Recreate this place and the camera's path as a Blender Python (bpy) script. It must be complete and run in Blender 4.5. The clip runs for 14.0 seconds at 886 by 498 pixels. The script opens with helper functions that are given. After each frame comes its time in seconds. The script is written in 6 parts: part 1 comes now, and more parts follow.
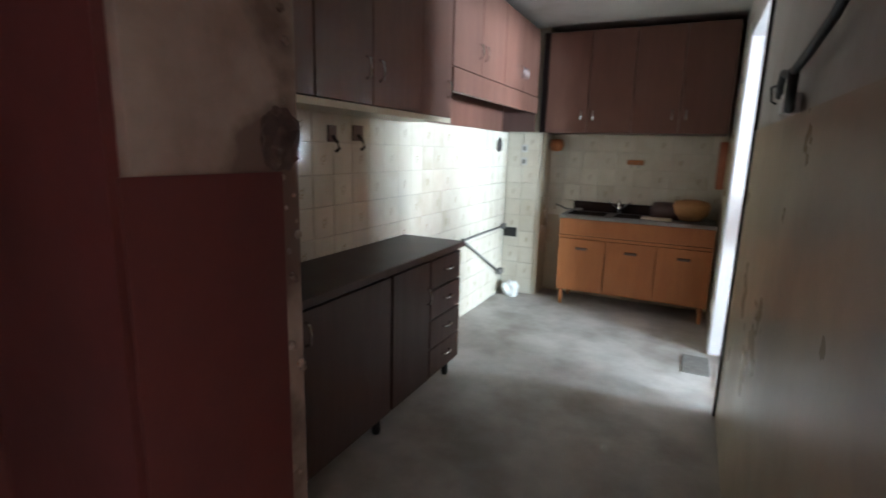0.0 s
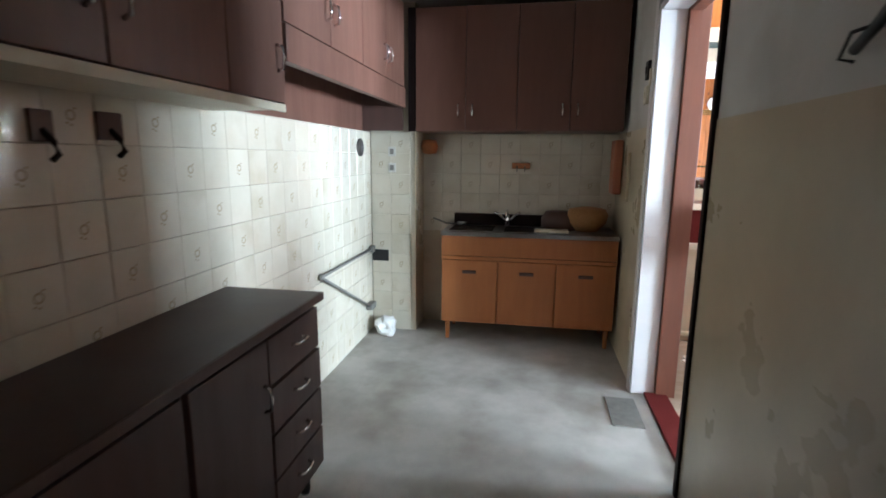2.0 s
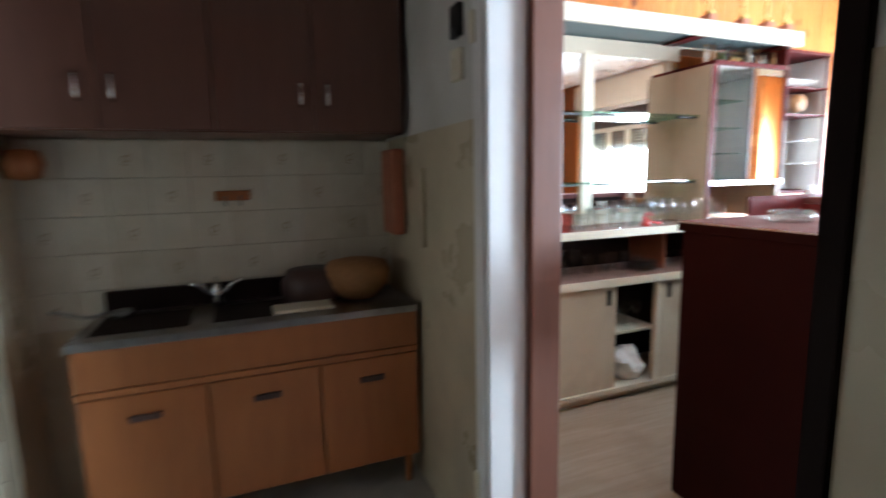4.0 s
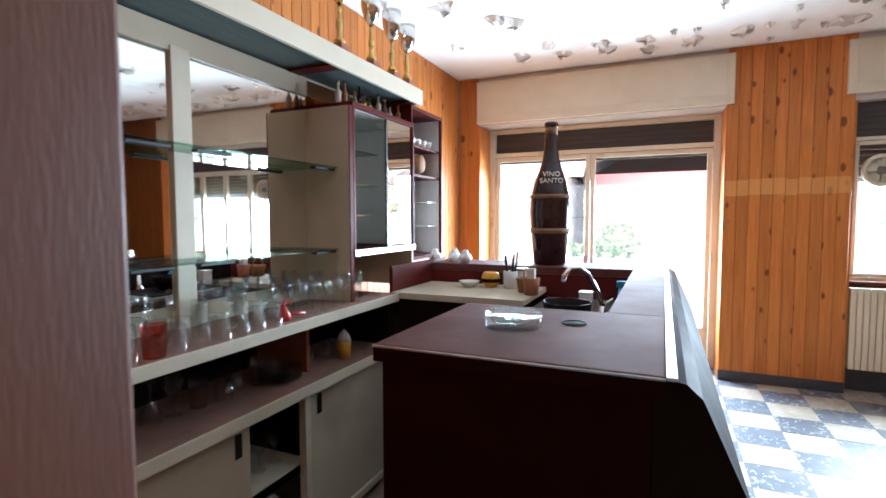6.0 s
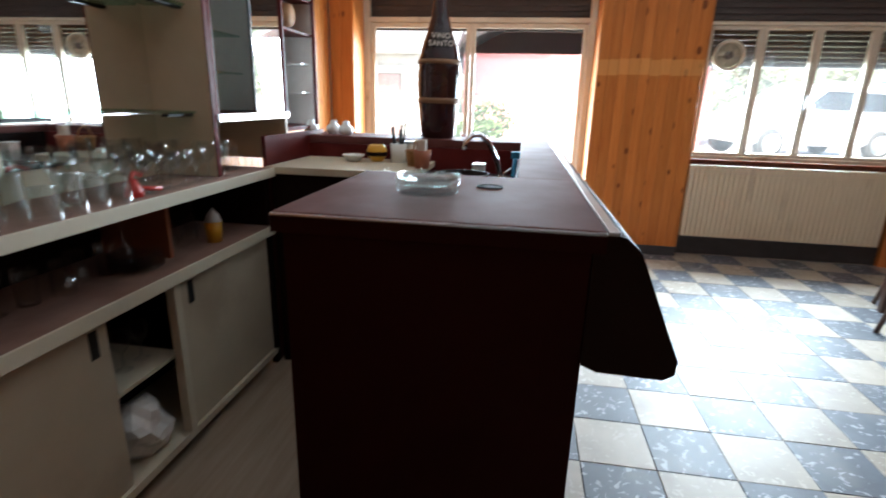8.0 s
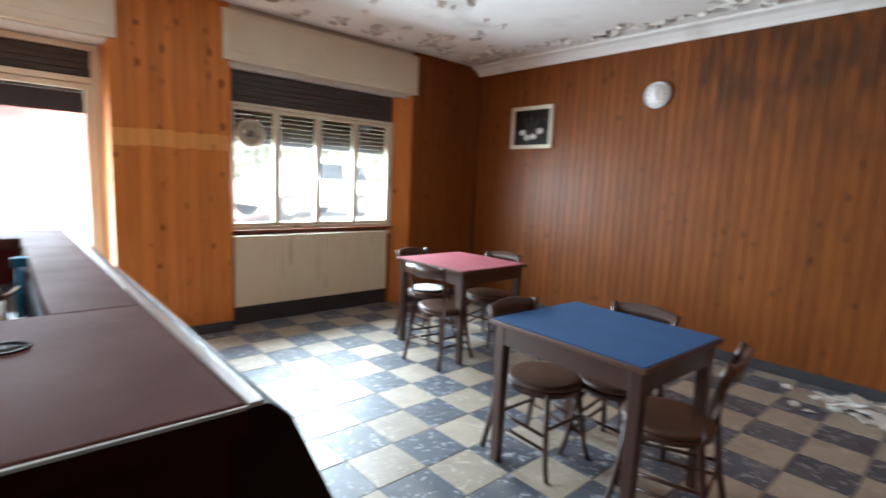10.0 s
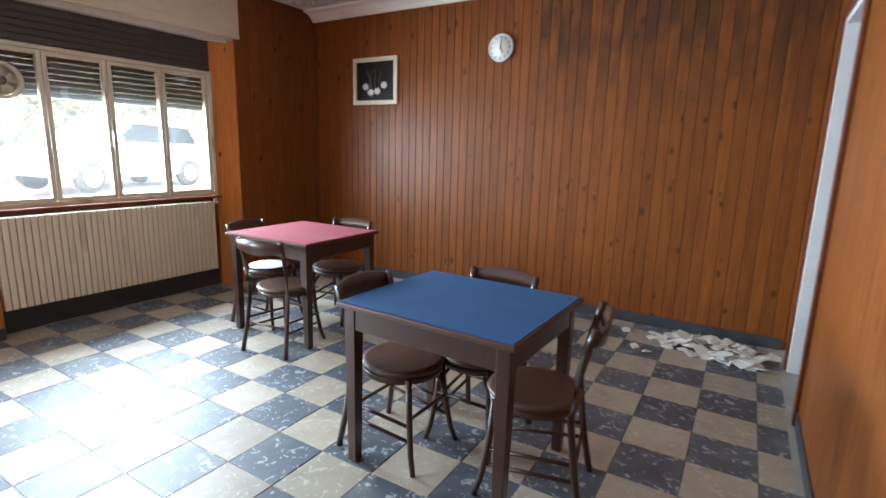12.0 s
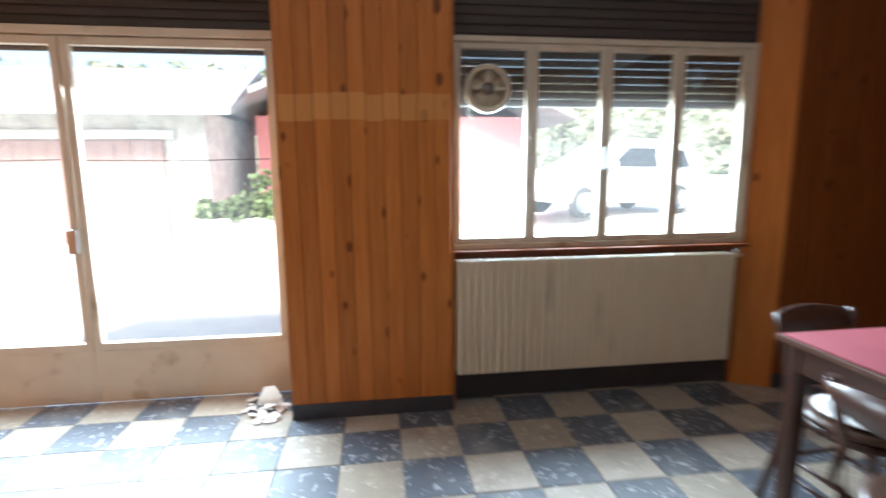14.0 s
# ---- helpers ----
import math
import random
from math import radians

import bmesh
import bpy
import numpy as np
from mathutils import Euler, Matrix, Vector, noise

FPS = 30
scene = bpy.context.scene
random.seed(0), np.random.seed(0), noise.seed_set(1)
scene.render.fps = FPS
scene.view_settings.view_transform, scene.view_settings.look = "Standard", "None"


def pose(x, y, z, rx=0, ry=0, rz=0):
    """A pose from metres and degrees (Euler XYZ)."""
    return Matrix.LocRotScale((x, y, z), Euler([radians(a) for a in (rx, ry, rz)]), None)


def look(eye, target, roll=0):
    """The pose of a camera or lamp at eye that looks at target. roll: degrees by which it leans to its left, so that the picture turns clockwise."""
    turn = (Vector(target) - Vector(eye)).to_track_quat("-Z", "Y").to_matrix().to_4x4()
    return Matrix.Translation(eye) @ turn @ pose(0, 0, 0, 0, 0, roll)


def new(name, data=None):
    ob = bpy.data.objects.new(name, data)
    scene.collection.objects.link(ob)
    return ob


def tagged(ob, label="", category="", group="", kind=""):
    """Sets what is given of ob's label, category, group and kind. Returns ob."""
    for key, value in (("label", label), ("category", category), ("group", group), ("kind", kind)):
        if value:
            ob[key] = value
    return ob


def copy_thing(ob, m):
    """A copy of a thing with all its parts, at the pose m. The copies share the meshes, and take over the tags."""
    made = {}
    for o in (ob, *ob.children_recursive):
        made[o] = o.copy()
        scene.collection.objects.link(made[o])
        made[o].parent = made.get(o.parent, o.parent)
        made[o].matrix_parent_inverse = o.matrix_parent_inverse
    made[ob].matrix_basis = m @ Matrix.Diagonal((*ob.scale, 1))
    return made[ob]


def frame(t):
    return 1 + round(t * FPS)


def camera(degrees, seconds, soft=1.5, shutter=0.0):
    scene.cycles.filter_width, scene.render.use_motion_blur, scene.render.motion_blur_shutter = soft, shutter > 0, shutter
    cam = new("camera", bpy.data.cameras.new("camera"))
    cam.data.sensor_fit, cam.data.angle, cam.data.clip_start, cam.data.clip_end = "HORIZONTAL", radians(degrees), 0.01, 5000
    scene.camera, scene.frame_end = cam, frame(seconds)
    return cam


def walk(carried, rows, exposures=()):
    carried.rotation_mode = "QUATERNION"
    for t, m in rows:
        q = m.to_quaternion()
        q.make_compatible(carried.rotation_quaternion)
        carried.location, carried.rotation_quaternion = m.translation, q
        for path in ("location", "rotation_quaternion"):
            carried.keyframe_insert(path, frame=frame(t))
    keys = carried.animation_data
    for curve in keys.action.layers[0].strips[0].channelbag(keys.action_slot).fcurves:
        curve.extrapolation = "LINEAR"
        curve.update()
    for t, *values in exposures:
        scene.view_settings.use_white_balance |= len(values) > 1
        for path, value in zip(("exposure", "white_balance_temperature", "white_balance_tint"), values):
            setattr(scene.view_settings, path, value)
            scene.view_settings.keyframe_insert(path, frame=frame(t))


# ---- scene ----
cam = camera(83.2, 14.0, soft=1.6, shutter=0.5)
PATH = [
    (0, (-5.279, 1.159, 1.369), (-6.136, 2.923, 0.978), 1.6),
    (0.5, (-5.419, 1.255, 1.352), (-5.959, 3.142, 0.968), 1.0),
    (1, (-5.534, 1.434, 1.35), (-5.902, 3.368, 0.992), 1.1),
    (1.5, (-5.585, 1.736, 1.337), (-5.947, 3.671, 0.986), 1.1),
    (2, (-5.656, 2.068, 1.361), (-5.994, 4.006, 0.999), 0.5),
    (2.5, (-5.714, 2.446, 1.399), (-5.928, 4.406, 1.061), 0.3),
    (3, (-5.716, 2.897, 1.421), (-5.86, 4.864, 1.088), 0.4),
    (3.5, (-5.757, 3.341, 1.394), (-5.606, 5.307, 1.06), 0.1),
    (4, (-5.707, 3.648, 1.364), (-4.971, 5.485, 1.077), -1.2),
    (6.3, (-4.996, 4.588, 1.465), (-3.151, 5.35, 1.327), 0.2),
    (6.5, (-4.973, 4.601, 1.457), (-3.127, 5.352, 1.289), 0.5),
    (7, (-4.965, 4.616, 1.383), (-3.129, 5.288, 0.966), 0.7),
    (7.2, (-4.972, 4.619, 1.347), (-3.159, 5.261, 0.8), 0.9),
    (9.3, (-4.766, 4.81, 1.44), (-2.922, 4.078, 1.19), 1.6),
    (9.5, (-4.725, 4.797, 1.423), (-2.967, 3.875, 1.177), 2.4),
    (10, (-4.695, 4.757, 1.462), (-3.223, 3.429, 1.198), 2.5),
    (10.5, (-4.714, 4.747, 1.490), (-3.584, 3.120, 1.213), 2.3),
    (11, (-4.680, 4.759, 1.486), (-3.672, 3.059, 1.178), 1.9),
    (11.5, (-4.617, 4.658, 1.460), (-3.611, 2.967, 1.102), 1.0),
    (12, (-4.475, 4.436, 1.438), (-3.462, 2.756, 1.048), 1.5),
    (12.5, (-4.134, 4.135, 1.393), (-2.792, 2.695, 1.036), -0.8),
    (13, (-3.71, 3.882, 1.4), (-2.087, 2.741, 1.144), -1.3),
    (13.5, (-3.279, 3.625, 1.398), (-1.439, 2.891, 1.123), 0.4),
    (14, (-2.727, 3.553, 1.394), (-0.768, 3.298, 1.08), -0.4),
]

walk(cam, [(t, look(e, g, r)) for t, e, g, r in PATH],
     exposures=[(0.0, 4.75, 6100, 10), (1.5, 4.6, 6100, 10), (2.5, 4.45, 6050, 10), (3.0, 4.5, 6100, 10), (3.5, 4.1, 6000, 10), (4.0, 4.0, 6000, 10), (5.0, 3.2, 5900, 10), (6.3, 2.6, 6000, 10), (7.2, 2.3, 6200, 10), (9.5, 2.3, 6450, 10),
                (11.0, 2.45, 6400, 10), (11.5, 2.4, 6250, 10), (12.5, 2.4, 6350, 10), (13.5, 2.15, 6300, 10), (14.0, 1.9, 6250, 10)])

# ---- world and light ----
world = bpy.data.worlds.new("world")
scene.world = world
world.use_nodes = True
wn = world.node_tree.nodes
sky = wn.new("ShaderNodeTexSky")
sky.sky_type = "NISHITA"
sky.sun_disc = False
sky.sun_elevation = radians(50)
sky.sun_rotation = radians(-72)
sky.air_density, sky.dust_density = 1.0, 4.0
wn["Background"].inputs["Strength"].default_value = 0.15
world.node_tree.links.new(sky.outputs[0], wn["Background"].inputs["Color"])

sun = new("sun", bpy.data.lights.new("sun", "SUN"))
sun.data.energy, sun.data.angle, sun.data.color = 5.0, radians(10), (1.0, 0.96, 0.9)
sun.matrix_world = look((-30, 10, 40), (0, 0, 0))


def daylight(name, y0, y1, z0, z1, watts):
    """The sky's light that comes in at a window's opening."""
    la = bpy.data.lights.new(name, "AREA")
    la.shape, la.size, la.size_y, la.energy, la.color = "RECTANGLE", y1 - y0, z1 - z0, watts, (0.72, 0.88, 1.0)
    la.spread = radians(150)
    ob = new(name, la)
    ob.matrix_world = look((0.56, (y0 + y1) / 2, (z0 + z1) / 2), (-1.0, (y0 + y1) / 2, (z0 + z1) / 2 - 0.5))
    return ob


daylight("skylight_door", 4.3, 6.2, 0.5, 2.0, 60)
daylight("skylight_window", 1.4, 3.1, 1.0, 1.75, 58)

# ---- materials ----
def mat(name, color, rough=0.6, metal=0.0, other=None, scale=6.0, amount=0.5, bump=0.15, fine=60.0, stretch=(1, 1, 1),
        stain=None, stain_scale=1.5, stain_low=0.5, stain_high=0.7, vary=0.0, coat=0.0, glow=0.0):
    """A surface with two scales of variation: a broad one between two colours and stains, a fine one in the relief."""
    m = bpy.data.materials.new(name)
    m.use_nodes = True
    nt = m.node_tree
    N, L = nt.nodes, nt.links
    b = N["Principled BSDF"]
    co = N.new("ShaderNodeTexCoord")
    ob = N.new("ShaderNodeObjectInfo")
    shift = N.new("ShaderNodeVectorMath")
    shift.operation = "MULTIPLY_ADD"
    shift.inputs[1].default_value = (17.3, 11.1, 23.7)
    L.new(ob.outputs["Random"], shift.inputs[0])
    L.new(co.outputs["Object"], shift.inputs[2])
    mp = N.new("ShaderNodeMapping")
    mp.inputs["Scale"].default_value = stretch
    L.new(shift.outputs[0], mp.inputs["Vector"])
    n1 = N.new("ShaderNodeTexNoise")
    n1.inputs["Scale"].default_value, n1.inputs["Detail"].default_value = scale, 5
    n1.inputs["Roughness"].default_value = 0.6
    L.new(mp.outputs[0], n1.inputs["Vector"])
    other = other or tuple(c * 0.75 for c in color)
    mix = N.new("ShaderNodeMix")
    mix.data_type = "RGBA"
    mix.inputs["A"].default_value, mix.inputs["B"].default_value = (*color, 1), (*other, 1)
    ramp = N.new("ShaderNodeMapRange")
    ramp.inputs["From Min"].default_value, ramp.inputs["From Max"].default_value = 0.35, 0.68
    ramp.inputs["To Max"].default_value = amount
    L.new(n1.outputs["Fac"], ramp.inputs["Value"])
    L.new(ramp.outputs[0], mix.inputs["Factor"])
    col = mix.outputs["Result"]
    if stain:
        n3 = N.new("ShaderNodeTexNoise")
        n3.inputs["Scale"].default_value, n3.inputs["Detail"].default_value = stain_scale, 7
        L.new(shift.outputs[0], n3.inputs["Vector"])
        r3 = N.new("ShaderNodeMapRange")
        r3.inputs["From Min"].default_value, r3.inputs["From Max"].default_value = stain_low, stain_high
        L.new(n3.outputs["Fac"], r3.inputs["Value"])
        m3 = N.new("ShaderNodeMix")
        m3.data_type = "RGBA"
        m3.inputs["B"].default_value = (*stain, 1)
        L.new(r3.outputs[0], m3.inputs["Factor"])
        L.new(col, m3.inputs["A"])
        col = m3.outputs["Result"]
    if vary:
        hsv = N.new("ShaderNodeHueSaturation")
        rv = N.new("ShaderNodeMapRange")
        rv.inputs["To Min"].default_value, rv.inputs["To Max"].default_value = 1 - vary, 1 + vary
        L.new(ob.outputs["Random"], rv.inputs["Value"])
        L.new(rv.outputs[0], hsv.inputs["Value"])
        L.new(col, hsv.inputs["Color"])
        col = hsv.outputs["Color"]
    L.new(col, b.inputs["Base Color"])
    n2 = N.new("ShaderNodeTexNoise")
    n2.inputs["Scale"].default_value, n2.inputs["Detail"].default_value = fine, 3
    L.new(mp.outputs[0], n2.inputs["Vector"])
    bp = N.new("ShaderNodeBump")
    bp.inputs["Strength"].default_value, bp.inputs["Distance"].default_value = bump, 0.004
    L.new(n2.outputs["Fac"], bp.inputs["Height"])
    L.new(bp.outputs[0], b.inputs["Normal"])
    rr = N.new("ShaderNodeMapRange")
    rr.inputs["To Min"].default_value, rr.inputs["To Max"].default_value = max(0.03, rough - 0.12), min(1, rough + 0.12)
    L.new(n1.outputs["Fac"], rr.inputs["Value"])
    L.new(rr.outputs[0], b.inputs["Roughness"])
    b.inputs["Metallic"].default_value = metal
    b.inputs["Coat Weight"].default_value = coat
    if glow:
        b.inputs["Emission Color"].default_value, b.inputs["Emission Strength"].default_value = (*color, 1), glow
    m["base"] = n1.name
    return m


def pine(name, light, dark, knot, rough=0.42, vary=0.13, drips=False, few=0.0, band=None):
    """Varnished knotty pine boards, the grain upright."""
    m = mat(name, light, rough, other=dark, scale=5, amount=0.9, bump=0.1, fine=30, stretch=(9, 9, 0.55), vary=vary, coat=0.0)
    m.node_tree.nodes["Principled BSDF"].inputs["Specular IOR Level"].default_value = 0.22
    m.node_tree.nodes["Principled BSDF"].inputs["Coat Roughness"].default_value = 0.35
    nt = m.node_tree
    N, L = nt.nodes, nt.links
    b = N["Principled BSDF"]
    shift = [n for n in N if n.type == "VECT_MATH"][0]
    mp = N.new("ShaderNodeMapping")
    mp.inputs["Scale"].default_value = (8.5, 8.5, 4.6)
    L.new(shift.outputs[0], mp.inputs["Vector"])
    v = N.new("ShaderNodeTexVoronoi")
    v.inputs["Scale"].default_value = 1.0
    L.new(mp.outputs[0], v.inputs["Vector"])
    r = N.new("ShaderNodeMapRange")
    # knots of uneven size: the reach of each one varies along the board
    sz = N.new("ShaderNodeTexNoise")
    sz.inputs["Scale"].default_value = 2.6
    L.new(shift.outputs[0], sz.inputs["Vector"])
    szr = N.new("ShaderNodeMapRange")
    szr.inputs["From Min"].default_value, szr.inputs["From Max"].default_value = 0.35, 0.65
    szr.inputs["To Min"].default_value, szr.inputs["To Max"].default_value = 0.07 + few, -0.09 + few
    L.new(sz.outputs["Fac"], szr.inputs["Value"])
    add = N.new("ShaderNodeMath")
    L.new(v.outputs["Distance"], add.inputs[0])
    L.new(szr.outputs[0], add.inputs[1])
    r.inputs["From Min"].default_value, r.inputs["From Max"].default_value = 0.07, 0.15
    r.inputs["To Min"].default_value, r.inputs["To Max"].default_value = 0.85, 0.0
    L.new(add.outputs[0], r.inputs["Value"])
    old = b.inputs["Base Color"].links[0].from_socket
    mx = N.new("ShaderNodeMix")
    mx.data_type = "RGBA"
    mx.inputs["B"].default_value = (*knot, 1)
    L.new(r.outputs[0], mx.inputs["Factor"])
    L.new(old, mx.inputs["A"])
    L.new(mx.outputs["Result"], b.inputs["Base Color"])
    if band:
        # a patch of light across the boards, painted in as a paler strip
        co = [n for n in N if n.type == "TEX_COORD"][0]
        sp = N.new("ShaderNodeSeparateXYZ")
        L.new(co.outputs["Object"], sp.inputs[0])
        wob = N.new("ShaderNodeTexNoise")
        wob.inputs["Scale"].default_value = 1.2
        L.new(shift.outputs[0], wob.inputs["Vector"])
        zz = N.new("ShaderNodeMath")
        zz.operation = "MULTIPLY_ADD"
        zz.inputs[1].default_value = 0.05
        L.new(wob.outputs["Fac"], zz.inputs[0])
        L.new(sp.outputs["Z"], zz.inputs[2])
        inside = N.new("ShaderNodeMath")
        inside.operation = "COMPARE"
        inside.inputs[1].default_value, inside.inputs[2].default_value = (band[0] + band[1]) / 2 + 0.025, (band[1] - band[0]) / 2
        L.new(zz.outputs[0], inside.inputs[0])
        half = N.new("ShaderNodeMath")
        half.operation = "MULTIPLY"
        half.inputs[1].default_value = 0.45
        L.new(inside.outputs[0], half.inputs[0])
        pale = N.new("ShaderNodeMix")
        pale.data_type = "RGBA"
        pale.inputs["B"].default_value = (0.78, 0.42, 0.14, 1)
        L.new(half.outputs[0], pale.inputs["Factor"])
        L.new(mx.outputs["Result"], pale.inputs["A"])
        L.new(pale.outputs["Result"], b.inputs["Base Color"])
    if drips:
        # dark water stains that ran down the boards from the ceiling
        co = [n for n in N if n.type == "TEX_COORD"][0]
        sp = N.new("ShaderNodeSeparateXYZ")
        L.new(co.outputs["Object"], sp.inputs[0])
        up = N.new("ShaderNodeMapRange")
        up.inputs["From Min"].default_value, up.inputs["From Max"].default_value = 1.60, 2.35
        L.new(sp.outputs["Z"], up.inputs["Value"])
        nz = N.new("ShaderNodeTexNoise")
        nz.inputs["Scale"].default_value = 3.0
        ms = N.new("ShaderNodeMapping")
        ms.inputs["Scale"].default_value = (2.2, 2.2, 0.9)
        L.new(shift.outputs[0], ms.inputs["Vector"])
        L.new(ms.outputs[0], nz.inputs["Vector"])
        rn = N.new("ShaderNodeMapRange")
        rn.inputs["From Min"].default_value, rn.inputs["From Max"].default_value = 0.32, 0.60
        rn.inputs["To Max"].default_value = 0.85
        L.new(nz.outputs["Fac"], rn.inputs["Value"])
        mu = N.new("ShaderNodeMath")
        mu.operation = "MULTIPLY"
        L.new(up.outputs[0], mu.inputs[0])
        L.new(rn.outputs[0], mu.inputs[1])
        m2 = N.new("ShaderNodeMix")
        m2.data_type = "RGBA"
        m2.inputs["B"].default_value = (0.060, 0.026, 0.013, 1)
        L.new(mu.outputs[0], m2.inputs["Factor"])
        L.new(mx.outputs["Result"], m2.inputs["A"])
        L.new(m2.outputs["Result"], b.inputs["Base Color"])
    return m


def flecked(name, color, other, fleck, amount, stain, fscale=22):
    """A polished cement tile with chips of marble in it, worn and dusty."""
    m = mat(name, color, 0.48, other=other, scale=7, amount=0.8, bump=0.06, fine=90, vary=0.16, stain=stain, stain_scale=3.5, stain_low=0.55, stain_high=0.8)
    nt = m.node_tree
    N, L = nt.nodes, nt.links
    b = N["Principled BSDF"]
    shift = [n for n in N if n.type == "VECT_MATH"][0]
    b.inputs["Specular IOR Level"].default_value = 0.75
    n = N.new("ShaderNodeTexNoise")
    n.inputs["Scale"].default_value, n.inputs["Detail"].default_value, n.inputs["Distortion"].default_value = fscale, 2, 1.2
    L.new(shift.outputs[0], n.inputs["Vector"])
    r = N.new("ShaderNodeMapRange")
    r.inputs["From Min"].default_value, r.inputs["From Max"].default_value = amount, amount + 0.03
    r.inputs["To Max"].default_value = 0.8
    L.new(n.outputs["Fac"], r.inputs["Value"])
    old = b.inputs["Base Color"].links[0].from_socket
    mx = N.new("ShaderNodeMix")
    mx.data_type = "RGBA"
    mx.inputs["B"].default_value = (*fleck, 1)
    L.new(r.outputs[0], mx.inputs["Factor"])
    L.new(old, mx.inputs["A"])
    L.new(mx.outputs["Result"], b.inputs["Base Color"])
    return m


def clear(name, tint=(0.9, 0.97, 0.93), rough=0.02, thin=True, edge=0.2, most=0.6, haze=0.0):
    """Glass: a pane lets light straight through and mirrors a little; a solid bends it."""
    m = bpy.data.materials.new(name)
    m.use_nodes = True
    nt = m.node_tree
    N, L = nt.nodes, nt.links
    if thin:
        N.remove(N["Principled BSDF"])
        tr, gl, lw, fr, mx = (N.new(k) for k in ("ShaderNodeBsdfTransparent", "ShaderNodeBsdfGlossy", "ShaderNodeLayerWeight", "ShaderNodeMapRange", "ShaderNodeMixShader"))
        tr.inputs["Color"].default_value = (*tint, 1)
        gl.inputs["Roughness"].default_value = rough
        lw.inputs["Blend"].default_value = edge
        fr.inputs["To Min"].default_value, fr.inputs["To Max"].default_value = 0.03, most
        L.new(lw.outputs["Facing"], fr.inputs["Value"])
        L.new(fr.outputs[0], mx.inputs[0])
        L.new(tr.outputs[0], mx.inputs[1])
        L.new(gl.outputs[0], mx.inputs[2])
        last = mx.outputs[0]
        if haze:
            # pale glare over the view outside, put in as a translucent veil
            film, veil, mottle, amount = (N.new(k) for k in ("ShaderNodeBsdfTranslucent", "ShaderNodeMixShader", "ShaderNodeTexNoise", "ShaderNodeMapRange"))
            film.inputs["Color"].default_value = (0.85, 0.86, 0.86, 1)
            mottle.inputs["Scale"].default_value, mottle.inputs["Detail"].default_value = 2.5, 6
            amount.inputs["To Min"].default_value, amount.inputs["To Max"].default_value = haze * 0.5, haze * 1.5
            L.new(mottle.outputs["Fac"], amount.inputs["Value"])
            L.new(amount.outputs[0], veil.inputs[0])
            L.new(last, veil.inputs[1])
            L.new(film.outputs[0], veil.inputs[2])
            last = veil.outputs[0]
        L.new(last, N["Material Output"].inputs["Surface"])
    else:
        b = N["Principled BSDF"]
        b.inputs["Base Color"].default_value = (*tint, 1)
        b.inputs["Transmission Weight"].default_value, b.inputs["Roughness"].default_value, b.inputs["IOR"].default_value = 1.0, rough, 1.45
    return m


def looking_glass():
    m = bpy.data.materials.new("mirror_silver")
    m.use_nodes = True
    b = m.node_tree.nodes["Principled BSDF"]
    b.inputs["Base Color"].default_value = (0.87, 0.89, 0.88, 1)
    b.inputs["Metallic"].default_value, b.inputs["Roughness"].default_value = 1.0, 0.015
    return m


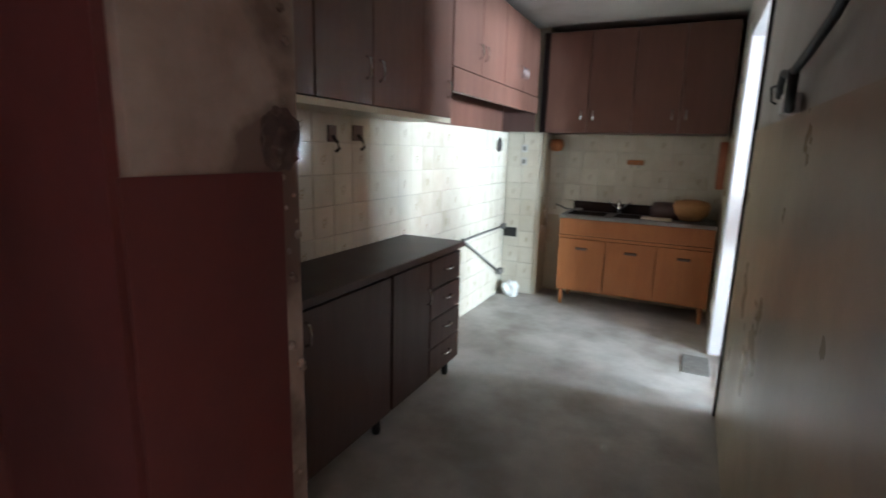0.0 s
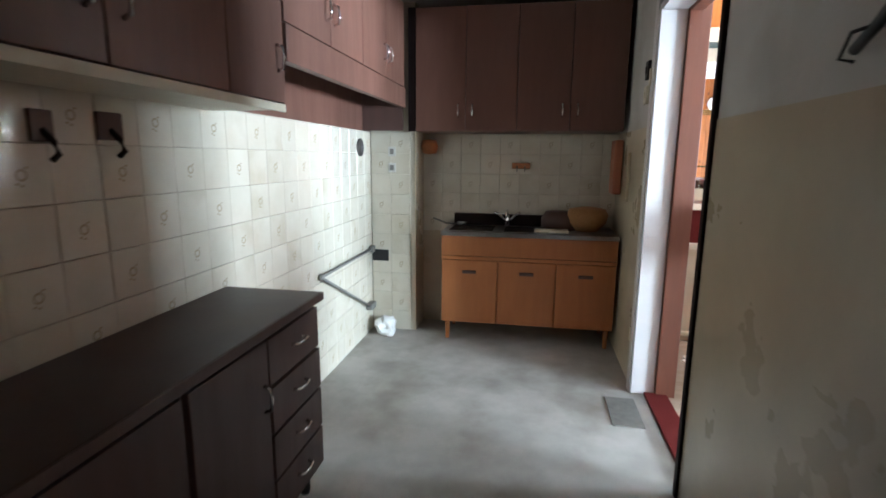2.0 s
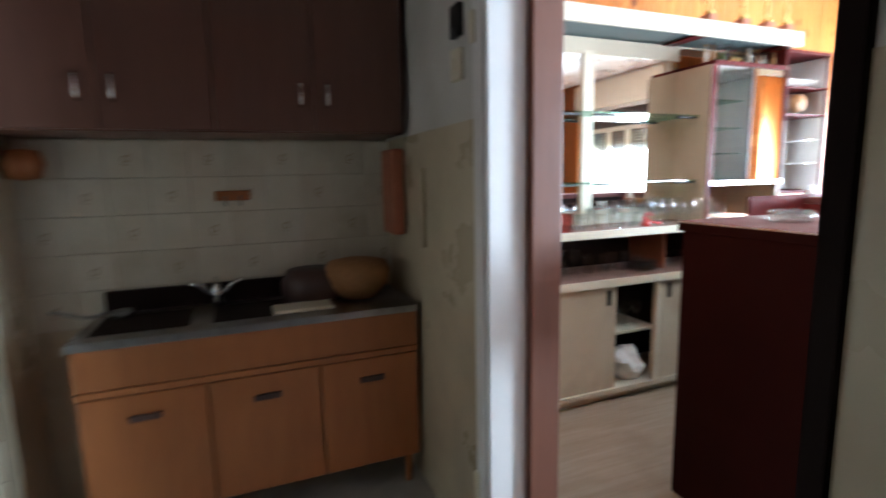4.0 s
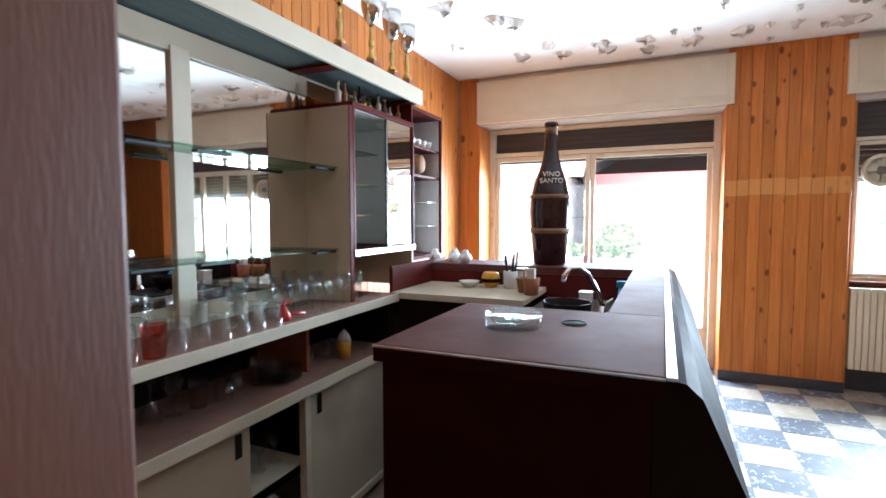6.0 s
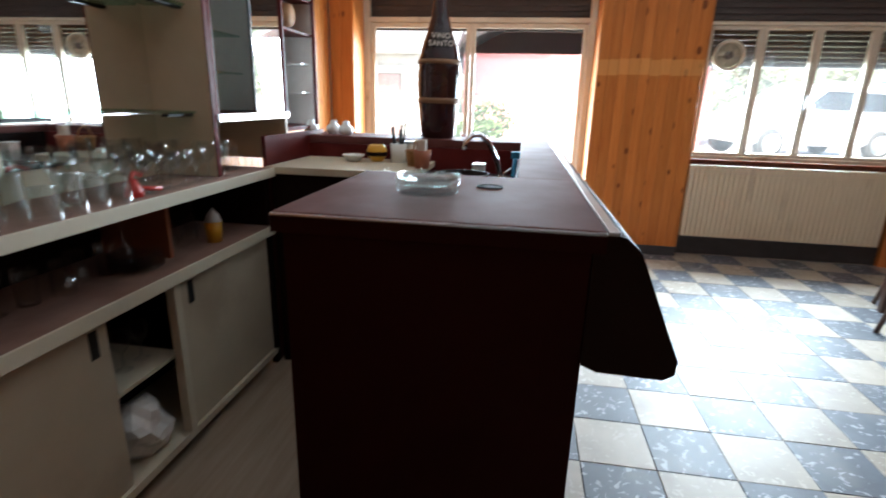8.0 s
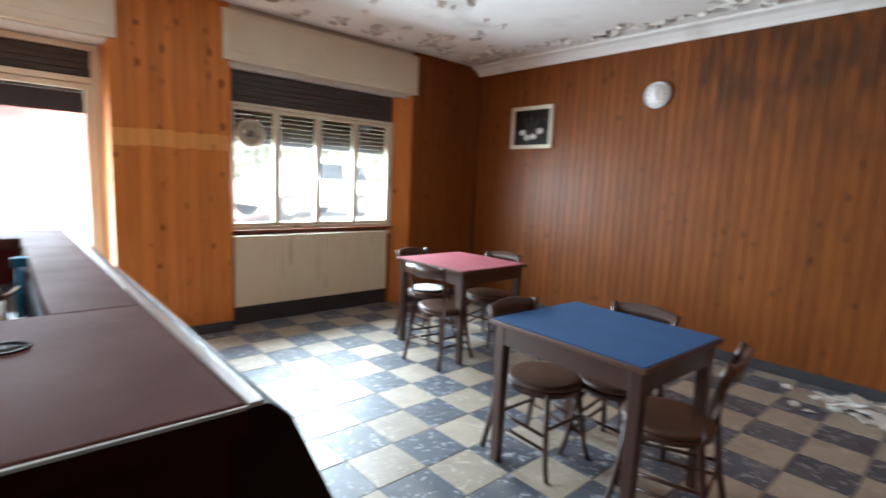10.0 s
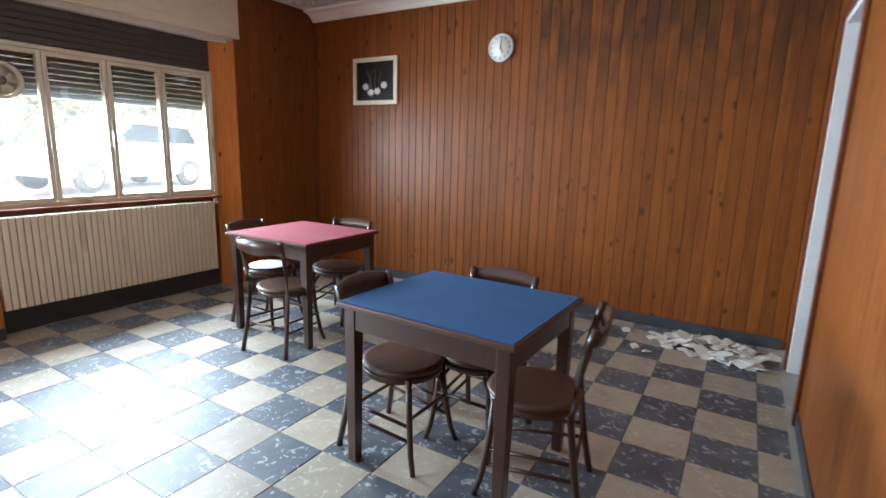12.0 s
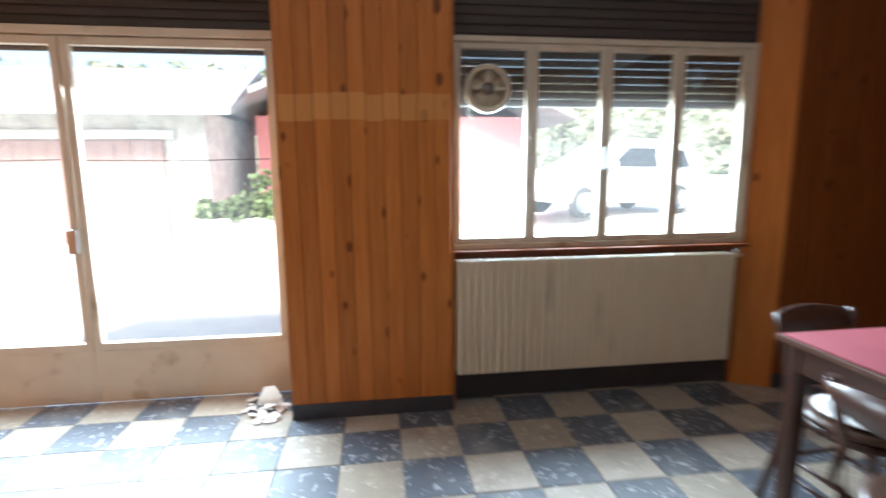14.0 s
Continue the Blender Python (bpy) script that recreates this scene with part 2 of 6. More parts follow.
M = dict(
    pine=pine("pine_clock_wall", (0.235, 0.073, 0.0155), (0.155, 0.043, 0.009), (0.055, 0.017, 0.006), few=0.02),
    pine_stained=pine("pine_water_stained", (0.235, 0.073, 0.0155), (0.155, 0.043, 0.009), (0.055, 0.017, 0.006), drips=True, few=0.02),
    pine_light=pine("pine_column", (0.55, 0.205, 0.050), (0.43, 0.135, 0.028), (0.12, 0.030, 0.008), few=-0.01),
    # column pine with the bright reflected band put into its colour
    pine_lit_band=pine("pine_column_lit_band", (0.55, 0.205, 0.050), (0.43, 0.135, 0.028), (0.12, 0.030, 0.008), band=(1.655, 1.79), few=-0.01),
    pine_dark=pine("pine_dark", (0.165, 0.042, 0.013), (0.11, 0.025, 0.008), (0.04, 0.010, 0.004)),
    groove=mat("groove", (0.17, 0.055, 0.016), 0.8),
    plaster=mat("plaster", (0.62, 0.60, 0.56), 0.85, other=(0.52, 0.50, 0.46), scale=2.5, stain=(0.40, 0.36, 0.30), stain_low=0.6, stain_high=0.85),
    ceiling=mat("ceiling_paint", (0.86, 0.85, 0.82), 0.85, other=(0.78, 0.77, 0.74), scale=2.0, bump=0.3, fine=25, stain=(0.50, 0.47, 0.42), stain_scale=1.2, stain_low=0.58, stain_high=0.8),
    flake=mat("paint_flake", (0.82, 0.80, 0.76), 0.8, other=(0.66, 0.62, 0.55), scale=9),
    bare=mat("bare_plaster", (0.60, 0.57, 0.53), 0.95, other=(0.48, 0.45, 0.41), scale=8, bump=0.4),
    cream=mat("cream_paint", (0.72, 0.66, 0.52), 0.5, other=(0.64, 0.57, 0.43), scale=3, amount=0.7, stain=(0.45, 0.36, 0.24), stain_low=0.64, stain_high=0.85),
    cream_frame=mat("cream_frame", (0.66, 0.60, 0.47), 0.45, other=(0.55, 0.48, 0.36), scale=5, stain=(0.34, 0.25, 0.15), stain_scale=4, stain_low=0.6, stain_high=0.75),
    laminate=mat("cream_laminate", (0.62, 0.54, 0.40), 0.45, other=(0.54, 0.46, 0.33), scale=3, amount=0.8, stain=(0.36, 0.27, 0.19), stain_low=0.6, stain_high=0.85),
    shutter=mat("shutter", (0.060, 0.048, 0.042), 0.55, other=(0.035, 0.028, 0.026), scale=4),
    radiator=mat("radiator_paint", (0.72, 0.62, 0.45), 0.45, other=(0.64, 0.54, 0.37), scale=3, stain=(0.40, 0.32, 0.24), stain_low=0.62, stain_high=0.85),
    plinth=mat("plinth", (0.040, 0.042, 0.048), 0.4, other=(0.075, 0.078, 0.085), scale=10),
    tile_dark=flecked("tile_dark", (0.090, 0.104, 0.128), (0.058, 0.068, 0.086), (0.42, 0.44, 0.46), 0.60, (0.24, 0.23, 0.22)),
    tile_light=flecked("tile_light", (0.40, 0.345, 0.27), (0.33, 0.275, 0.21), (0.50, 0.45, 0.38), 0.60, (0.28, 0.235, 0.19)),
    grout=mat("grout", (0.16, 0.14, 0.12), 0.95),
    chairwood=mat("chair_wood", (0.055, 0.021, 0.012), 0.38, other=(0.032, 0.012, 0.008), scale=6, stretch=(6, 6, 1), bump=0.08, coat=0.2, vary=0.15),
    seatwood=mat("seat_wood", (0.085, 0.042, 0.027), 0.42, other=(0.052, 0.025, 0.015), scale=5, bump=0.1, coat=0.15, stain=(0.15, 0.10, 0.07), stain_low=0.6, stain_high=0.8),
    blue=mat("blue_felt", (0.012, 0.075, 0.215), 0.9, other=(0.010, 0.060, 0.170), scale=4, bump=0.35, fine=260),
    red=mat("red_felt", (0.330, 0.050, 0.070), 0.9, other=(0.270, 0.036, 0.052), scale=4, bump=0.35, fine=260, stain=(0.40, 0.16, 0.17), stain_low=0.62, stain_high=0.8),
    tabletrim=mat("table_trim", (0.085, 0.033, 0.018), 0.4, other=(0.052, 0.019, 0.011), scale=6, bump=0.1),
    # the bar's red, darkened to carry the shade on its unlit end
    barend=mat("bar_red_shaded", (0.026, 0.0055, 0.0055), 0.6, other=(0.019, 0.004, 0.004), scale=4),
    bartop=mat("bar_top", (0.150, 0.058, 0.050), 0.65, other=(0.115, 0.042, 0.037), scale=5, amount=0.8, bump=0.06, stain=(0.20, 0.11, 0.095), stain_scale=3, stain_low=0.58, stain_high=0.85),
    barred=mat("bar_red", (0.115, 0.018, 0.017), 0.4, other=(0.085, 0.013, 0.012), scale=4),
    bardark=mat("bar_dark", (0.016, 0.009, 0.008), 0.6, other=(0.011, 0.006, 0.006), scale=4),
    dusty=mat("dusty_shelf", (0.29, 0.165, 0.125), 0.75, other=(0.22, 0.12, 0.09), scale=7, amount=0.9, stain=(0.36, 0.26, 0.21), stain_low=0.6, stain_high=0.8),
    alu=mat("aluminium", (0.62, 0.62, 0.62), 0.35, metal=1.0, other=(0.5, 0.5, 0.5), scale=12),
    steel=mat("sink_steel", (0.45, 0.45, 0.46), 0.33, metal=1.0, other=(0.26, 0.24, 0.22), scale=7, amount=0.8),
    chrome=mat("chrome", (0.80, 0.80, 0.80), 0.12, metal=1.0, scale=10),
    brass=mat("gilt_metal", (0.60, 0.42, 0.16), 0.28, metal=1.0, other=(0.42, 0.28, 0.10), scale=9),
    iron=mat("grey_pipe", (0.22, 0.21, 0.19), 0.6, metal=0.4, other=(0.13, 0.12, 0.11), scale=20),
    black=mat("black_plastic", (0.012, 0.012, 0.013), 0.5),
    bottle=mat("bottle_glass", (0.030, 0.009, 0.012), 0.16, other=(0.020, 0.007, 0.009), scale=5, coat=0.15),
    gold_band=mat("gold_band", (0.25, 0.13, 0.06), 0.45, other=(0.18, 0.09, 0.04), scale=8),
    white=mat("white_ceramic", (0.80, 0.79, 0.76), 0.25, other=(0.72, 0.70, 0.66), scale=6),
    whitepaint=mat("white_paint", (0.78, 0.76, 0.75), 0.45, other=(0.68, 0.66, 0.66), scale=5, stain=(0.42, 0.38, 0.34), stain_low=0.64, stain_high=0.8),
    yellow=mat("yellow_plastic", (0.70, 0.36, 0.03), 0.4),
    redp=mat("red_plastic", (0.55, 0.03, 0.02), 0.35),
    bluep=mat("blue_rag", (0.02, 0.22, 0.40), 0.7),
    terracotta=mat("terracotta", (0.36, 0.12, 0.06), 0.6, other=(0.26, 0.08, 0.04), scale=6),
    wicker=mat("wicker", (0.36, 0.17, 0.06), 0.7, other=(0.22, 0.10, 0.03), scale=40, bump=0.5),
    paper=mat("paper", (0.72, 0.68, 0.60), 0.85, other=(0.56, 0.50, 0.42), scale=8),
    kitchenwood=mat("kitchen_brown_laminate", (0.155, 0.071, 0.050), 0.42, other=(0.115, 0.051, 0.036), scale=4, stretch=(5, 5, 0.7), bump=0.08, vary=0.12),
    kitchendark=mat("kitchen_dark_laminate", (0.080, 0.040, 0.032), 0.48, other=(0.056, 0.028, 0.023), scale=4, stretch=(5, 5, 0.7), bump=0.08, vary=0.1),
    kitchentop=mat("worktop_brown", (0.062, 0.031, 0.025), 0.5, other=(0.060, 0.030, 0.026), scale=3, stain=(0.13, 0.085, 0.07), stain_low=0.58, stain_high=0.8),
    sinkwood=mat("sink_unit_wood", (0.380, 0.130, 0.038), 0.5, other=(0.280, 0.088, 0.025), scale=4, stretch=(5, 5, 0.8), bump=0.08, vary=0.08),
    kfloor=mat("kitchen_floor", (0.46, 0.435, 0.40), 0.55, other=(0.34, 0.315, 0.28), scale=5, amount=0.9, bump=0.15, fine=40, stain=(0.19, 0.165, 0.135), stain_scale=1.8, stain_low=0.50, stain_high=0.72),
    ktile=mat("wall_tile", (0.62, 0.57, 0.47), 0.2, other=(0.54, 0.48, 0.37), scale=6, amount=0.7, bump=0.05, fine=20, vary=0.03, stain=(0.40, 0.33, 0.22), stain_scale=2.5, stain_low=0.58, stain_high=0.85),
    ktileold=mat("wall_tile_plain", (0.56, 0.47, 0.33), 0.3, other=(0.47, 0.385, 0.26), scale=2, amount=0.9, bump=0.06, fine=20, stain=(0.22, 0.17, 0.12), stain_scale=1.2, stain_low=0.5, stain_high=0.8),
    kgrout=mat("kitchen_grout", (0.54, 0.49, 0.40), 0.9, other=(0.34, 0.29, 0.21), scale=3),
    motif=mat("tile_motif", (0.42, 0.345, 0.235), 0.25, other=(0.27, 0.20, 0.12), scale=30),
    dado=mat("red_dado_paint", (0.105, 0.022, 0.018), 0.7, other=(0.060, 0.014, 0.012), scale=4, stain=(0.045, 0.016, 0.013), stain_low=0.5, stain_high=0.75),
    limewash=mat("chipped_limewash", (0.33, 0.26, 0.205), 0.9, other=(0.20, 0.145, 0.11), scale=7, amount=0.9, bump=0.5, fine=25, stain=(0.13, 0.088, 0.065), stain_scale=5, stain_low=0.50, stain_high=0.58),
    masonry=mat("bare_masonry", (0.085, 0.055, 0.042), 0.95, other=(0.045, 0.028, 0.022), scale=30, amount=0.9, bump=0.6, fine=90),
    mirror=looking_glass(),
    glass=clear("window_glass", (0.95, 0.97, 0.96), haze=0.006),
    shelfglass=clear("shelf_glass", (0.62, 0.80, 0.73), 0.05),
    drink=clear("drinking_glass", (0.93, 0.95, 0.95), 0.06, edge=0.22, most=0.5),
    redglass=clear("red_glass", (0.85, 0.30, 0.26), 0.05),
    ashglass=clear("ashtray_glass", (0.88, 0.92, 0.91), 0.04, edge=0.16, most=0.4),
    beige=mat("beige_boards", (0.40, 0.31, 0.23), 0.6, other=(0.31, 0.23, 0.16), scale=4, stretch=(0.6, 6, 1), amount=0.9, stain=(0.20, 0.15, 0.10), stain_low=0.58, stain_high=0.8),
    brown=mat("brown_frame", (0.17, 0.056, 0.030), 0.5, other=(0.12, 0.038, 0.020), scale=5, stretch=(5, 5, 0.6)),
    dial=mat("clock_dial", (0.72, 0.76, 0.78), 0.4),
    ink=mat("black_print", (0.02, 0.02, 0.02), 0.6),
    picblack=mat("picture_black", (0.015, 0.012, 0.012), 0.25),
    painting=mat("painting", (0.26, 0.18, 0.05), 0.35, other=(0.07, 0.06, 0.025), scale=7, amount=1.0, bump=0.25, fine=40, stain=(0.42, 0.30, 0.12), stain_scale=4),
    gilt=mat("gilt_frame", (0.34, 0.20, 0.07), 0.4, metal=0.3, other=(0.20, 0.11, 0.04), scale=18, bump=0.4, fine=50),
    fanplastic=mat("fan_plastic", (0.70, 0.64, 0.50), 0.4, other=(0.5, 0.44, 0.33), scale=9),
    reeded=mat("reeded_green_grey", (0.10, 0.14, 0.14), 0.35, other=(0.06, 0.09, 0.09), scale=5),
    asphalt=mat("yard_gravel", (0.50, 0.49, 0.46), 0.9, other=(0.38, 0.37, 0.34), scale=1.5, bump=0.4, fine=30),
    stone=mat("garage_stone", (0.50, 0.48, 0.44), 0.85, other=(0.30, 0.29, 0.26), scale=3, amount=0.9, bump=0.4, fine=12),
    pinkwall=mat("red_render", (0.62, 0.24, 0.24), 0.85, other=(0.56, 0.20, 0.20), scale=1.5),
    roof=mat("roof_slate", (0.24, 0.24, 0.25), 0.7, other=(0.17, 0.17, 0.18), scale=4),
    garagedoor=mat("garage_door", (0.24, 0.15, 0.13), 0.6, other=(0.19, 0.11, 0.10), scale=3),
    carpaint=mat("white_car_paint", (0.78, 0.79, 0.80), 0.2, coat=0.6, other=(0.74, 0.75, 0.76)),
    tyre=mat("tyre", (0.03, 0.03, 0.03), 0.8),
    carglass=mat("car_glass", (0.03, 0.035, 0.04), 0.08),
    leaf=mat("leaves", (0.085, 0.125, 0.040), 0.6, other=(0.050, 0.080, 0.026), scale=4, vary=0.2),
    bark=mat("bark", (0.10, 0.075, 0.055), 0.9, bump=0.5, fine=30),
    hill=mat("far_hill", (0.10, 0.13, 0.09), 0.9, other=(0.16, 0.18, 0.14), scale=0.2, amount=1.0),
    # far foliage, paled so that its colour carries the bright haze
    hazeleaf=mat("hazed_leaves", (0.30, 0.31, 0.24), 0.9, other=(0.16, 0.18, 0.11), scale=1.2, amount=1.0),
)

for nm in ("bartop", "barend", "bardark", "barred"):
    M[nm].node_tree.nodes["Principled BSDF"].inputs["Specular IOR Level"].default_value = 0.06


# ---- building blocks ----
def box(bm, x0, x1, y0, y1, z0, z1, bevel=0.0):
    vs = [bm.verts.new((x, y, z)) for z in (z0, z1) for x, y in ((x0, y0), (x1, y0), (x1, y1), (x0, y1))]
    fs = [bm.faces.new([vs[i] for i in f]) for f in ((3, 2, 1, 0), (4, 5, 6, 7), (0, 1, 5, 4), (1, 2, 6, 5), (2, 3, 7, 6), (3, 0, 4, 7))]
    if bevel:
        es = list({e for f in fs for e in f.edges})
        bmesh.ops.bevel(bm, geom=es, offset=bevel, segments=2, profile=0.6, affect="EDGES")
    return bm


def block(x0, x1, y0, y1, z0, z1, bevel=0.0):
    return box(bmesh.new(), x0, x1, y0, y1, z0, z1, bevel)


def turned(profile, n=24, cx=0.0, cy=0.0, closed=True):
    """A turned body from (radius, height) pairs."""
    bm = bmesh.new()
    rings = []
    for r, z in profile:
        rings.append([bm.verts.new((cx + r * math.cos(2 * math.pi * i / n), cy + r * math.sin(2 * math.pi * i / n), z)) for i in range(n)])
    for a, b in zip(rings, rings[1:]):
        for i in range(n):
            bm.faces.new((a[i], a[(i + 1) % n], b[(i + 1) % n], b[i]))
    if closed and profile[0][0] > 1e-4:
        bm.faces.new(rings[0][::-1])
    if closed and profile[-1][0] > 1e-4:
        bm.faces.new(rings[-1])
    bmesh.ops.remove_doubles(bm, verts=bm.verts, dist=1e-5)
    for f in bm.faces:
        f.smooth = True
    return bm


def tube(points, r, n=8, bm=None, taper=1.0):
    """A round bar along points."""
    bm = bm or bmesh.new()
    pts = [Vector(p) for p in points]
    rings = []
    for i, p in enumerate(pts):
        d = (pts[min(i + 1, len(pts) - 1)] - pts[max(i - 1, 0)]).normalized()
        u = d.cross(Vector((0, 0, 1)))
        if u.length < 0.05:
            u = d.cross(Vector((0, 1, 0)))
        u.normalize()
        w = u.cross(d)
        k = r * (1 + (taper - 1) * i / max(1, len(pts) - 1))
        rings.append([bm.verts.new(p + k * (math.cos(2 * math.pi * j / n) * u + math.sin(2 * math.pi * j / n) * w)) for j in range(n)])
    for a, b in zip(rings, rings[1:]):
        for j in range(n):
            bm.faces.new((a[j], a[(j + 1) % n], b[(j + 1) % n], b[j])).smooth = True
    bm.faces.new(rings[0])
    bm.faces.new(rings[-1][::-1])
    return bm


def mesh_of(name, bm, material):
    bmesh.ops.recalc_face_normals(bm, faces=bm.faces)
    me = bpy.data.meshes.new(name)
    bm.to_mesh(me)
    bm.free()
    me.materials.append(M[material])
    return me


def part(name, bm, material, parent=None, label=""):
    ob = new(name, mesh_of(name, bm, material))
    if parent:
        ob.parent = parent
    if label:
        ob["label"] = label
    return ob


def piece(name, me, parent, x, y, z, rz=0.0):
    ob = new(name, me)
    ob.parent = parent
    ob.location, ob.rotation_euler = (x, y, z), (0, 0, rz)
    return ob


def thing(name, label, category, group="", at=(0, 0, 0), rz=0.0):
    ob = tagged(new(name), label, category, group)
    ob.location, ob.rotation_euler = at, (0, 0, radians(rz))
    ob.empty_display_size = 0.05
    return ob


def structure(name, bm, material, label="", category=""):
    return tagged(part(name, bm, material), label, category, "", "structure")


def text(name, body, size, material, parent, m, depth=0.0005):
    cu = bpy.data.curves.new(name, "FONT")
    cu.body, cu.size, cu.align_x, cu.align_y, cu.extrude = body, size, "CENTER", "CENTER", depth
    tmp = bpy.data.objects.new(name, cu)
    scene.collection.objects.link(tmp)
    dg = bpy.context.evaluated_depsgraph_get()
    me = bpy.data.meshes.new_from_object(tmp.evaluated_get(dg))
    bpy.data.objects.remove(tmp)
    me.materials.clear()
    me.materials.append(M[material])
    ob = new(name, me)
    ob.parent = parent
    ob.matrix_local = m
    return ob


# ---- structure: the bar room ----
H = 2.93          # ceiling of the bar room
XW = -4.86        # face of the wall that has the doors
YB = 6.58         # face of the wall behind the bar
KX0, KX1, KY0, KY1, KH = -6.87, -5.02, 1.69, 6.07, 2.45

structure("floor", block(-5.0, 0.58, -0.2, 6.8, -0.2, -0.012), "grout", "grey mortar bed under the bar room tiles", "floor")

# ceiling with peeling paint: the curled flakes and bare patches are in its one mesh
rnd = random.Random(7)
bm = block(-5.1, 0.35, -0.2, 6.8, H, H + 0.15)
ceil = structure("ceiling", bm, "ceiling", "white ceiling with peeling, curling paint", "ceiling")
ceil.data.materials.append(M["flake"])
ceil.data.materials.append(M["bare"])


def flake_patch(bm, cx, cy, r):
    """A bare patch with a rim of curled paint hanging from it."""
    n = 11
    start = rnd.random() * 6.28
    rad = [r * (0.45 + 0.75 * rnd.random()) for _ in range(n)]
    pts = [(cx + 1.5 * rad[i] * math.cos(start + 6.283 * i / n), cy + rad[i] * math.sin(start + 6.283 * i / n)) for i in range(n)]
    f = bm.faces.new([bm.verts.new((x, y, H - 0.003)) for x, y in pts])
    f.material_index = 2
    for i in range(n):
        if rnd.random() < 0.6:
            (ax, ay), (bx, by) = pts[i], pts[(i + 1) % n]
            drop, inn = 0.01 + 0.03 * rnd.random(), 0.25 + 0.55 * rnd.random()
            mx, my = (ax + bx) / 2, (ay + by) / 2
            vs = [bm.verts.new(p) for p in ((ax, ay, H - 0.002), (bx, by, H - 0.002), (bx + (cx - bx) * inn * 0.7, by + (cy - by) * inn * 0.7, H - drop),
                                            (mx + (cx - mx) * inn, my + (cy - my) * inn, H - drop * 1.25), (ax + (cx - ax) * inn * 0.7, ay + (cy - ay) * inn * 0.7, H - drop))]
            g = bm.faces.new(vs)
            g.material_index = 1


bm = bmesh.new()
bm.from_mesh(ceil.data)
for _ in range(95):
    x, y = -4.7 + 4.6 * rnd.random() ** 0.85, 0.25 + 6.1 * rnd.random()
    flake_patch(bm, x, y, 0.025 + 0.10 * rnd.random() ** 2)
for k in range(26):
    flake_patch(bm, -0.2 - 4.4 * k / 26 + 0.1 * rnd.random(), 0.30 + 0.18 * rnd.random(), 0.04 + 0.07 * rnd.random())
for k in range(16):
    flake_patch(bm, -0.25 - 0.25 * rnd.random(), 0.5 + 0.35 * k, 0.05 + 0.07 * rnd.random())
bm.to_mesh(ceil.data)
bm.free()

# a plain moulding where the ceiling meets the clock wall
bm = bmesh.new()
prof = [(0.0, 0.0), (0.03, 0.0), (0.05, 0.03), (0.10, 0.07), (0.16, 0.085), (0.16, 0.11), (0.0, 0.11)]
rings = [[bm.verts.new((x, 0.004 + py, H - 0.108 + pz)) for py, pz in prof] for x in (XW + 0.002, -0.002)]
for i in range(len(prof)):
    bm.faces.new((rings[0][i], rings[0][(i + 1) % len(prof)], rings[1][(i + 1) % len(prof)], rings[1][i]))
bm.faces.new(rings[0])
bm.faces.new(rings[1][::-1])
structure("cornice", bm, "ceiling", "white plaster cornice under the peeling ceiling", "cornice")

wall_s = structure("wall_clock", block(-5.1, 0.6, -0.25, -0.022, -0.1, H + 0.1), "groove", "wall clad in varnished knotty pine boards", "wall")
wall_n = structure("wall_bar", block(XW, 0.6, YB + 0.022, YB + 0.25, -0.1, H + 0.1), "groove", "pine-clad wall behind the bar shelves", "wall")
# window wall: column, strips beside the openings, lintels and a low wall below the window
wall_e = structure("wall_window", block(0.022, 0.50, 3.15, 4.05, -0.1, H + 0.1), "groove", "street wall with wide openings and pine cladding", "wall")
for nm, a in (("wall_window_end", (0.022, 0.36, -0.02, 1.08, -0.1, H + 0.1)), ("wall_window_start", (0.022, 0.50, 6.36, YB + 0.02, -0.1, H + 0.1)),
              ("wall_window_lintel", (0.03, 0.50, 4.05, 6.36, 2.44, H + 0.1)), ("wall_window_lintel_small", (0.03, 0.36, 1.08, 3.15, 2.40, H + 0.1)),
              ("wall_window_parapet", (0.16, 0.36, 1.08, 3.15, -0.1, 0.93))):
    structure(nm, block(*a), "pine_dark" if "parapet" in nm else "plaster", "part of the street wall round the openings", "wall")
# wall with the two doors, between bar room and kitchen
for nm, a in (("wall_doors", (KX1 + 0.022, XW - 0.022, 1.22, 4.02, -0.1, H + 0.1)), ("wall_doors_far", (KX1 + 0.022, XW - 0.022, -0.05, 0.42, -0.1, H + 0.1)),
              ("wall_doors_head", (KX1 + 0.022, XW - 0.022, 0.42, 1.22, 2.28, H + 0.1)), ("wall_doors_near", (KX1 + 0.022, XW - 0.022, 5.0, YB + 0.1, -0.1, H + 0.1)),
              ("wall_doors_head_kitchen", (KX1 + 0.022, XW - 0.022, 4.02, 5.0, 2.13, H + 0.1))):
    structure(nm, block(*a), "plaster", "partition wall between bar room and kitchen", "wall")


